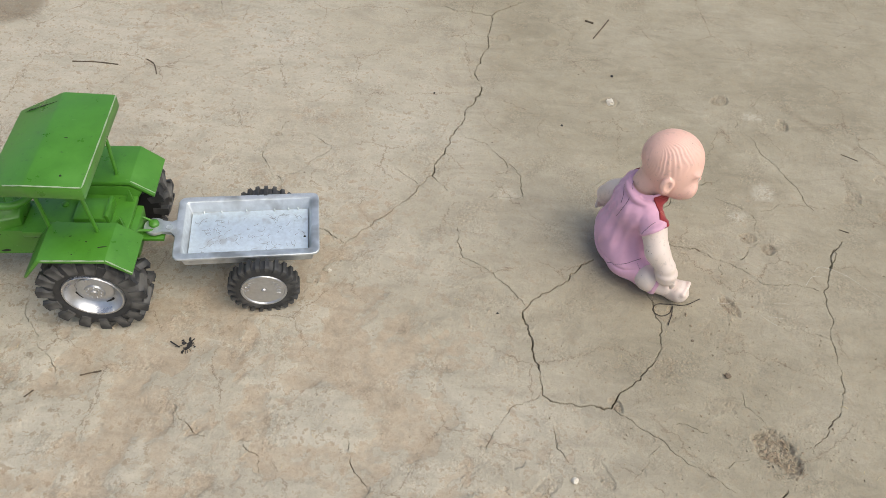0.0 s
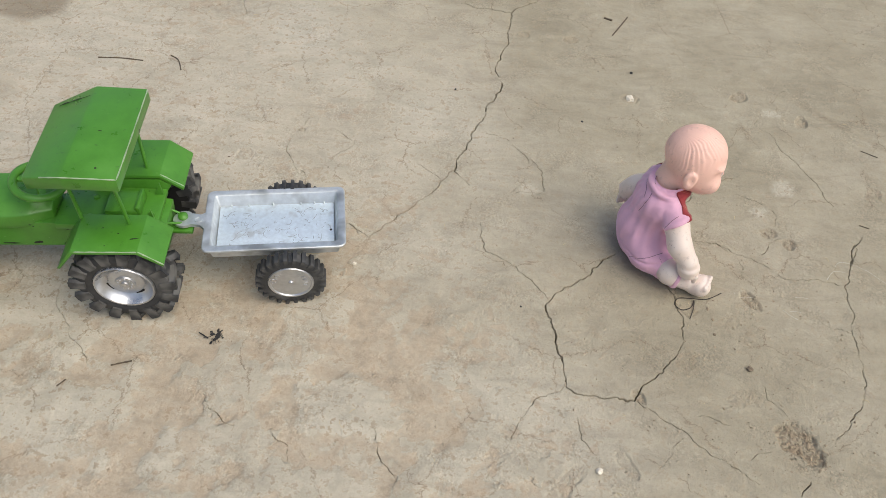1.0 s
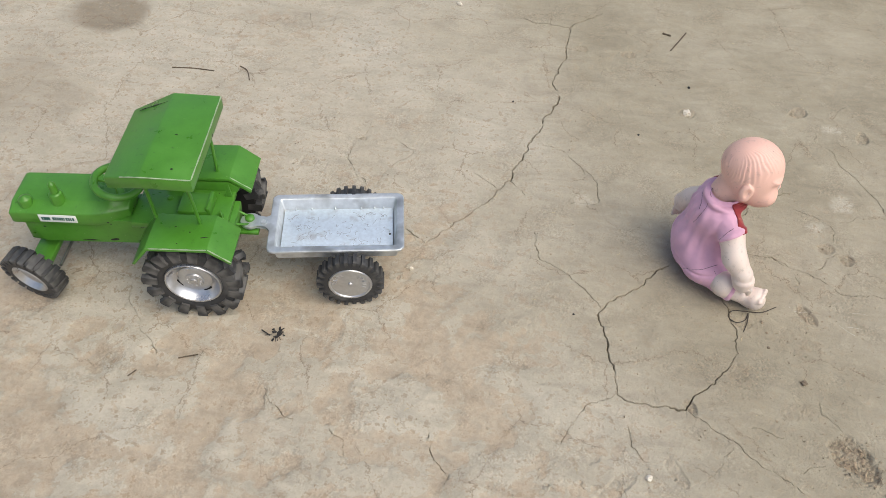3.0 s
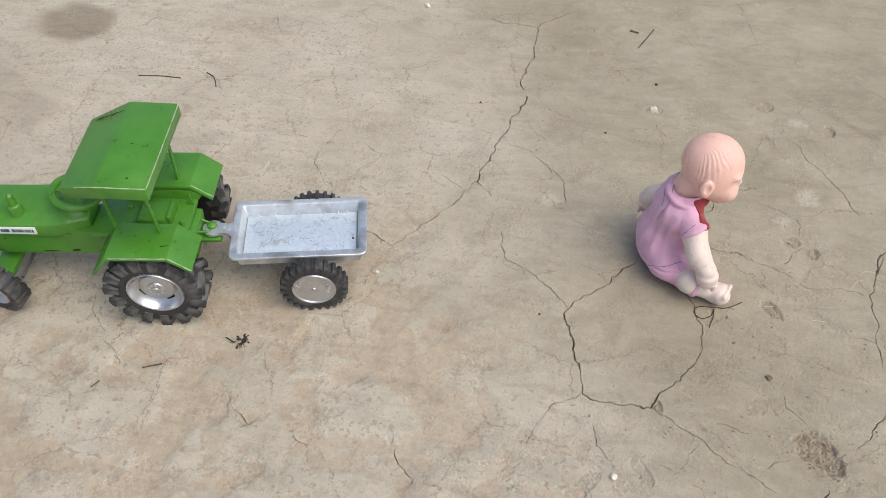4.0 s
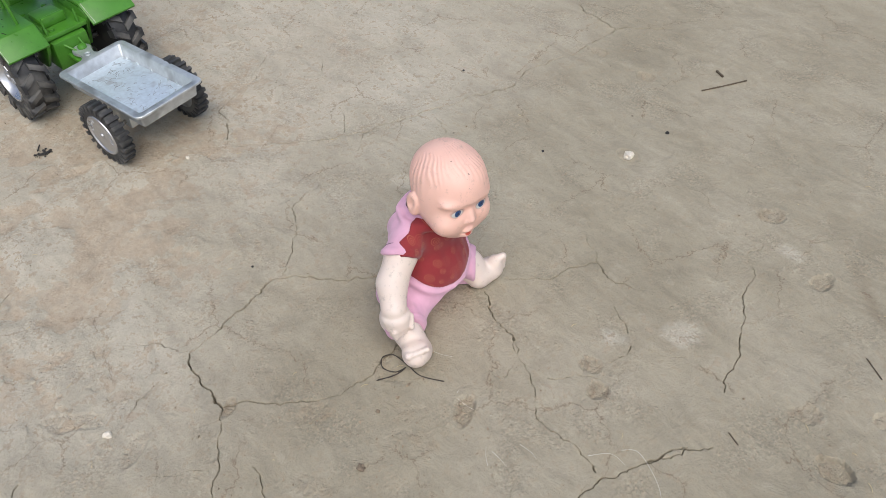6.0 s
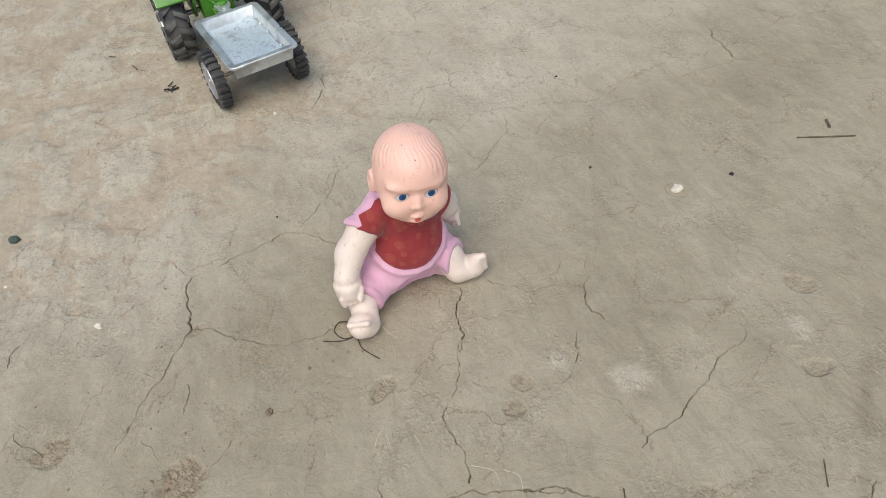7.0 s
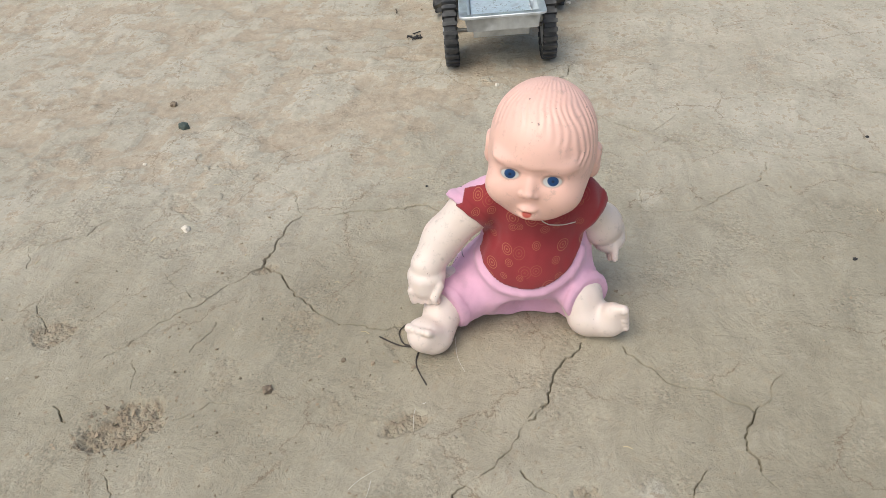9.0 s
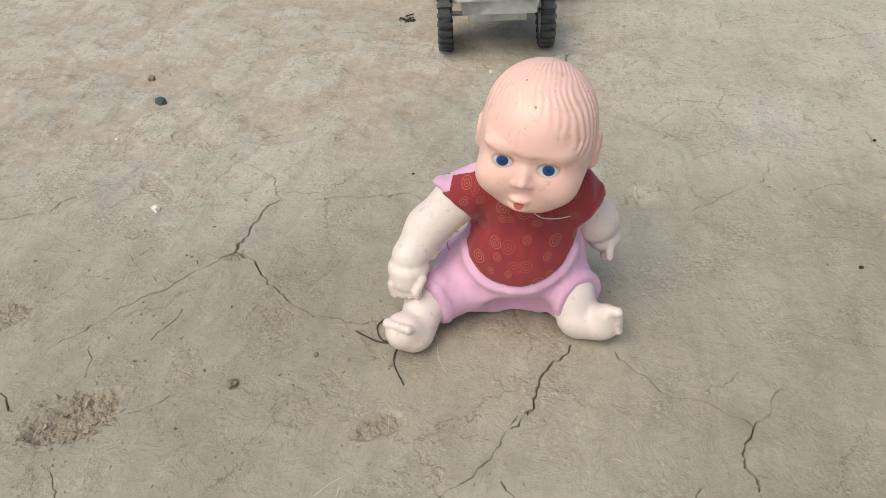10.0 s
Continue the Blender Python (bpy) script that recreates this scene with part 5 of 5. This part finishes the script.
def build_doll():
    mats = [skin("peach_vinyl", (0.84, 0.525, 0.435), True), skin("pale_vinyl", (0.765, 0.645, 0.575), False), cloth("pink_cotton", (0.71, 0.41, 0.545), (0.38, 0.26, 0.29)), cloth("red_print", (0.27, 0.035, 0.040), (0.17, 0.035, 0.035), True), cloth("stitching", (0.10, 0.07, 0.09), (0.08, 0.06, 0.07))]
    right_leg = leg_of((0.0103, -0.0438, 0.0222), (0.0156, -0.0529, 0.0221), (0.0424, -0.0567, 0.0110), (0.0440, -0.0590, 0.0112), (0.0462, -0.0625, 0.0135), (0.0500, -0.0635, 0.0205), (0.50, 0.83, 0.24), (0.66, -0.40, 0.63), 0.0128, 0.0100)
    left_leg = leg_of((0.0076, 0.0229, 0.0150), (0.0134, 0.0244, 0.0215), (0.0210, 0.0270, 0.0118), (0.0195, 0.0304, 0.0085), (0.0225, 0.0400, 0.0110), (0.0272, 0.0478, 0.0168), (-0.10, 0.16, -0.97), (0.42, 0.86, 0.26), 0.0110, 0.0104)
    pieces = [
        (head_field, (-0.032, -0.038, 0.072), (0.058, 0.038, 0.174), 0.00068, 0, None),
        (torso_field, (-0.046, -0.078, -0.001), (0.050, 0.070, 0.100), 0.00105, 2, None),
        (bib_field, (-0.012, -0.058, 0.030), (0.040, 0.060, 0.100), 0.0009, 3, None),
        (right_arm, (-0.016, -0.082, 0.018), (0.048, -0.020, 0.100), 0.0009, 1, None),
        (left_arm, (-0.046, 0.018, 0.014), (0.016, 0.074, 0.100), 0.0009, 1, None),
        (right_leg, (-0.004, -0.082, -0.001), (0.064, -0.016, 0.047), 0.0009, 1, None),
        (left_leg, (-0.006, 0.006, -0.001), (0.046, 0.068, 0.047), 0.0009, 1, None),
    ]
    verts, faces, index, start = [], [], [], 0
    for field, lo, hi, step, mat, turn in pieces:
        v, q = surface_net(field, lo, hi, step)
        if field is head_field:
            m = np.array(HEAD_TILT)
            v = v @ m[:3, :3].T + m[:3, 3]
        verts.append(v)
        faces.append(q + start)
        index.append(np.full(len(q), mat))
        start += len(v)
    # seams and loose threads of the clothes
    bm = bmesh.new()
    for gap, pts in ((0, [(-0.0112, -0.0015, 0.1000), (-0.0147, -0.0111, 0.0960), (-0.0196, -0.0199, 0.0849), (-0.0248, -0.0184, 0.0686)]), (0, [(-0.0165, 0.008, 0.0915), (-0.0201, -0.0061, 0.0903), (-0.0222, -0.0151, 0.0843)]),
                     (0, [(-0.0041, -0.046, 0.0760), (-0.0008, -0.0452, 0.0840), (0.0064, -0.0418, 0.0894)]), (0, [(-0.0235, -0.0365, 0.0207), (-0.0116, -0.047, 0.0322), (-0.0028, -0.0464, 0.0366), (0.0046, -0.0439, 0.0386)]),
                     (1, [(0.0016, -0.0481, 0.0357), (0.0052, -0.0529, 0.0316), (0.0107, -0.0572, 0.0297), (0.0177, -0.0605, 0.0240)])):
        line = onto(torso_field, spline(pts, 8))
        runs = [line[k:k + 2] for k in range(0, len(line) - 1, 2)] if gap else [line]
        for run in runs:
            bm_tube(bm, run, 0.00026, 5)
    bmesh.ops.triangulate(bm, faces=bm.faces[:])
    bm.verts.index_update()
    verts.append(np.array([tuple(v.co) for v in bm.verts]))
    extra = [tuple(v.index + start for v in f.verts) for f in bm.faces]
    bm.free()
    all_faces = [tuple(f) for f in np.concatenate(faces).tolist()] + extra
    index = np.concatenate(index + [np.full(len(extra), 4)])
    ob = mesh_object("doll", np.concatenate(verts), all_faces, mats, angle=0, index=index)
    ob.matrix_basis = pose(0.340, 0.648, 0.0, 0, 0, 0)
    return tagged(ob, "sitting vinyl baby doll in pink romper and red printed bib", "doll")


build_doll()


# ---- small things lying about ----
STICK = simple("dry_twig", (0.10, 0.075, 0.05), 0.85, 0.0, 0.3, 300)
CORD = simple("dark_cord", (0.055, 0.045, 0.038), 0.9, 0.0, 0.3, 600)
HAIR = simple("white_thread", (0.62, 0.585, 0.51), 0.7, 0.0, 0.1)
STRAW = simple("straw", (0.52, 0.42, 0.25), 0.8, 0.0, 0.2, 300)
CHALK = simple("pale_pebble", (0.70, 0.64, 0.54), 0.85, 0.0, 0.15, 300, 0.4, 0.0008)
SLATE = simple("dark_green_stone", (0.055, 0.075, 0.062), 0.6, 0.0, 0.3, 200, 0.4, 0.0008)
CLOD = simple("earth_clod", (0.20, 0.155, 0.11), 0.95, 0.0, 0.25, 300, 0.6, 0.001)
CRUMB = simple("earth_crumb", (0.315, 0.245, 0.17), 0.95, 0.0, 0.35, 120, 0.5, 0.0008)
ASH = simple("black_char", (0.025, 0.024, 0.024), 0.9, 0.0, 0.4, 300)


def strand(name, points, radius, mat, label, category, lift=0.0, sides=6, taper=False):
    """A thin thing that lies along points of the plan; a third number lifts it there."""
    line = []
    for p in points:
        up = p[2] if len(p) > 2 else 0.0
        line.append((p[0], p[1], floor_at(p[0], p[1]) + radius * 0.7 + lift + up))
    line = spline(line, 6)
    n = len(line)
    radii = [radius * (1 - 0.7 * i / n) for i in range(n)] if taper else [radius * (0.85 + 0.15 * math.sin(i * 1.7)) for i in range(n)]
    bm = bmesh.new()
    bm_tube(bm, line, radius, sides, radii=radii)
    return tagged(part(name, bm, mat), label, category, {"thread": "threads on the mud", "twig": "twigs on the mud"}.get(name, ""))


def stone(name, x, y, size, mat, label, category, flat=0.6, seed=0):
    rng = random.Random(seed)
    bm = bmesh.new()
    bmesh.ops.create_icosphere(bm, subdivisions=1 if mat is SLATE else 2, radius=size / 2)
    k = [rng.uniform(0.75, 1.25), rng.uniform(0.7, 1.0), flat]
    for v in bm.verts:
        q = v.co.normalized()
        r = 1 + 0.55 * noise.noise(q * 1.7 + Vector((seed, 0, 0))) + 0.42 * noise.noise(q * 4 + Vector((0, seed, 0)))
        v.co = Vector((v.co.x * k[0], v.co.y * k[1], v.co.z * k[2])) * r
    bmesh.ops.rotate(bm, verts=bm.verts[:], matrix=Matrix.Rotation(rng.uniform(0, 6.28), 3, "Z"))
    ob = part(name, bm, mat, angle=12)
    ob.location = (x, y, floor_at(x, y) + size * flat * 0.28)
    return tagged(ob, label, category, {"pebble": "pebbles on the mud", "clod": "clods on the mud"}.get(name, ""))


strand("twig", [(-0.325, 0.887), (-0.297, 0.889), (-0.269, 0.889)], 0.0009, STICK, "thin straight dark twig lying on dry mud", "twig")
strand("twig", [(-0.238, 0.904), (-0.226, 0.895), (-0.217, 0.875)], 0.0009, STICK, "short bent dark twig lying on dry mud", "twig")
strand("twig", [(0.358, 1.074), (0.347, 1.053), (0.334, 1.029)], 0.0010, STICK, "forked dark twig piece lying on mud", "twig")
strand("twig", [(0.325, 1.069), (0.336, 1.064)], 0.0015, STICK, "short stub of dark twig on mud", "twig")
strand("twig", [(-0.161, 0.449), (-0.153, 0.452), (-0.143, 0.454)], 0.0008, STICK, "short brown stalk pressed into the mud", "twig")
strand("twig", [(-0.200, 0.423), (-0.195, 0.431)], 0.0007, STICK, "tiny dark stick lying on dry mud", "twig")
strand("twig", [(0.582, 0.702), (0.592, 0.698)], 0.0006, STICK, "tiny dry stick lying on mud", "twig")
strand("twig", [(0.617, 0.826), (0.634, 0.815)], 0.0005, STICK, "thin dry stick lying on mud", "twig")
# the cord by the doll's foot: a loop with two loose ends
strand("cord", [(0.412, 0.590), (0.396, 0.581), (0.380, 0.5805), (0.367, 0.5785, 0.001), (0.3625, 0.571), (0.3695, 0.5655), (0.379, 0.570), (0.3825, 0.5775, 0.0012), (0.381, 0.568), (0.3755, 0.5545)], 0.00055, CORD, "short dark cord looped beside the doll's foot", "cord")
for pts in ([(0.539, 0.638), (0.549, 0.645), (0.572, 0.635), (0.588, 0.62), (0.602, 0.608)], [(0.627, 0.62), (0.640, 0.616), (0.651, 0.607)], [(0.675, 0.617), (0.688, 0.635), (0.715, 0.643), (0.734, 0.654)],
            [(0.425, 0.592), (0.430, 0.587), (0.444, 0.589), (0.458, 0.594)], [(0.478, 0.574), (0.485, 0.574), (0.493, 0.573)], [(0.526, 0.619), (0.536, 0.631), (0.548, 0.631)],
            [(0.372, 0.600), (0.389, 0.604), (0.400, 0.610)], [(0.484, 0.564), (0.478, 0.568), (0.471, 0.575)], [(0.487, 0.592), (0.497, 0.593), (0.502, 0.592)]):
    strand("thread", pts, 0.00019, HAIR, "fine white hair-like thread lying on mud", "thread", taper=True)
# a loose thread across the bib, under the chin
bm = bmesh.new()
line = spline([(0.3762, 0.6512, 0.0897), (0.3708, 0.6540, 0.0835), (0.3650, 0.6566, 0.0786), (0.3620, 0.6625, 0.0768), (0.3576, 0.6686, 0.0757)], 6)
bm_tube(bm, line, 0.00028, 5)
tagged(part("thread", bm, HAIR), "fine pale thread lying across the doll's bib", "thread")
# pebbles and clods
stone("pebble", 0.276, 0.385, 0.0072, CHALK, "small cream-white pebble on dry mud", "pebble", 0.6, 3)
stone("pebble", 0.033, 1.098, 0.0085, CHALK, "small pale pebble beside a crack", "pebble", 0.6, 4)
stone("pebble", 0.346, 0.893, 0.0105, CHALK, "pale pebble sitting in a shallow print", "pebble", 0.55, 5)
stone("pebble", 0.040, 0.588, 0.0036, CHALK, "tiny white pebble on dry mud", "pebble", 0.6, 6)
stone("pebble", 0.186, 0.307, 0.0040, CHALK, "tiny white chip on dry mud", "pebble", 0.5, 7)
stone("pebble", -0.163, 0.645, 0.0060, CHALK, "small pale pebble on dry mud", "pebble", 0.6, 8)
stone("stone", 0.121, 0.313, 0.0125, SLATE, "small angular dark green stone on mud", "stone", 0.65, 9)
stone("stone", 0.076, 0.282, 0.0085, CLOD, "small reddish-brown stone on dry mud", "stone", 0.6, 10)
stone("clod", 0.424, 0.501, 0.0064, CLOD, "brown clod of earth on dry mud", "clod", 0.7, 11)
stone("clod", 0.352, 0.945, 0.0042, ASH, "small black clod on mud", "clod", 0.6, 12)
stone("clod", 0.126, 0.884, 0.0028, ASH, "tiny black clod on mud", "clod", 0.6, 13)
stone("clod", 0.398, 0.556, 0.0032, CRUMB, "little brown clod beside the cord", "clod", 0.6, 14)
stone("clod", 0.395, 0.569, 0.0032, CRUMB, "little brown clod on dry mud", "clod", 0.6, 15)
stone("clod", 0.209, 0.553, 0.0024, ASH, "tiny dark clod on dry mud", "clod", 0.6, 16)
stone("clod", 0.283, 0.840, 0.0028, ASH, "tiny black clod on smooth mud", "clod", 0.6, 17)
stone("clod", 0.397, 0.538, 0.0036, CLOD, "dark brown clod on dry mud", "clod", 0.5, 18)
# the clump of char: a few crumbs stuck together
rng = random.Random(5)
char = bmesh.new()
for k in range(11):
    tmp = bmesh.new()
    bmesh.ops.create_icosphere(tmp, subdivisions=1, radius=rng.uniform(0.0007, 0.0019))
    join(char, tmp, pose(rng.gauss(0, 0.0045), rng.gauss(0, 0.0035), 0.001, rng.uniform(0, 90), 0, rng.uniform(0, 90)) @ Matrix.Diagonal((1.5, 0.9, 0.7, 1)))
bm_tube(char, [(-0.004, -0.002, 0.002), (-0.0140, 0.004, 0.0008)], 0.0006)
bm_tube(char, [(0.002, 0.002, 0.002), (0.007, 0.009, 0.0008)], 0.0005)
for k in range(9):
    a = rng.uniform(0, 6.28)
    bm_tube(char, [(0.002 * math.cos(a), 0.002 * math.sin(a), 0.0015), (0.0065 * math.cos(a + 0.4), 0.006 * math.sin(a + 0.4), 0.0022), (0.009 * math.cos(a + 0.3), 0.008 * math.sin(a + 0.3), 0.0006)], 0.00025)
ob = tagged(part("char_clump", char, ASH), "crumbly black clump of char on mud", "debris")
ob.location = (-0.078, 0.487, floor_at(-0.078, 0.487))
# loose straw and crumbs strewn about, past counting
rng = random.Random(17)
count = 5200
strewn = np.array([(rng.gauss(0.42, 0.09), rng.gauss(0.47, 0.09)) if k % 3 == 0 else (rng.gauss(0.46, 0.022), rng.gauss(0.425, 0.02)) if k % 11 == 0 else (rng.uniform(-0.55, 0.80), rng.uniform(0.22, 1.15)) for k in range(count)])
levels = ground_height(strewn[:, 0].copy(), strewn[:, 1].copy(), False)[0]
verts, faces = [], []
for (x, y), z in zip(strewn, levels):
    r = 0.00035 + (0.0020 if math.hypot(x - 0.452, y - 0.426) < 0.02 else 0.0012) * rng.random() ** 4
    for i in range(4):
        v = Vector((rng.gauss(0, 1), rng.gauss(0, 1), rng.gauss(0, 1))).normalized() * r * rng.uniform(0.8, 1.3)
        verts.append((x + v.x, y + v.y, z + r * 0.3 + v.z))
    n = len(verts) - 4
    faces += [(n, n + 1, n + 2), (n, n + 2, n + 3), (n, n + 3, n + 1), (n + 1, n + 3, n + 2)]
tagged(mesh_object("crumbs", verts, faces, CRUMB, smooth=False), "brown earth crumbs strewn over the dry mud", "crumbs", kind="stuff")
straw = bmesh.new()
for k in range(90):
    x, y, a, long = rng.uniform(-0.55, 0.75), rng.uniform(0.25, 1.1), rng.uniform(0, 6.28), rng.uniform(0.002, 0.007)
    z = floor_at(x, y) + 0.0004
    bm_tube(straw, [(x, y, z), (x + long * 0.5 * math.cos(a), y + long * 0.5 * math.sin(a), z + 0.0004), (x + long * math.cos(a + 0.2), y + long * math.sin(a + 0.2), z)], 0.00022, 4)
tagged(part("straw_bits", straw, STRAW, smooth=False), "short bits of straw strewn over the mud", "straw", kind="stuff")
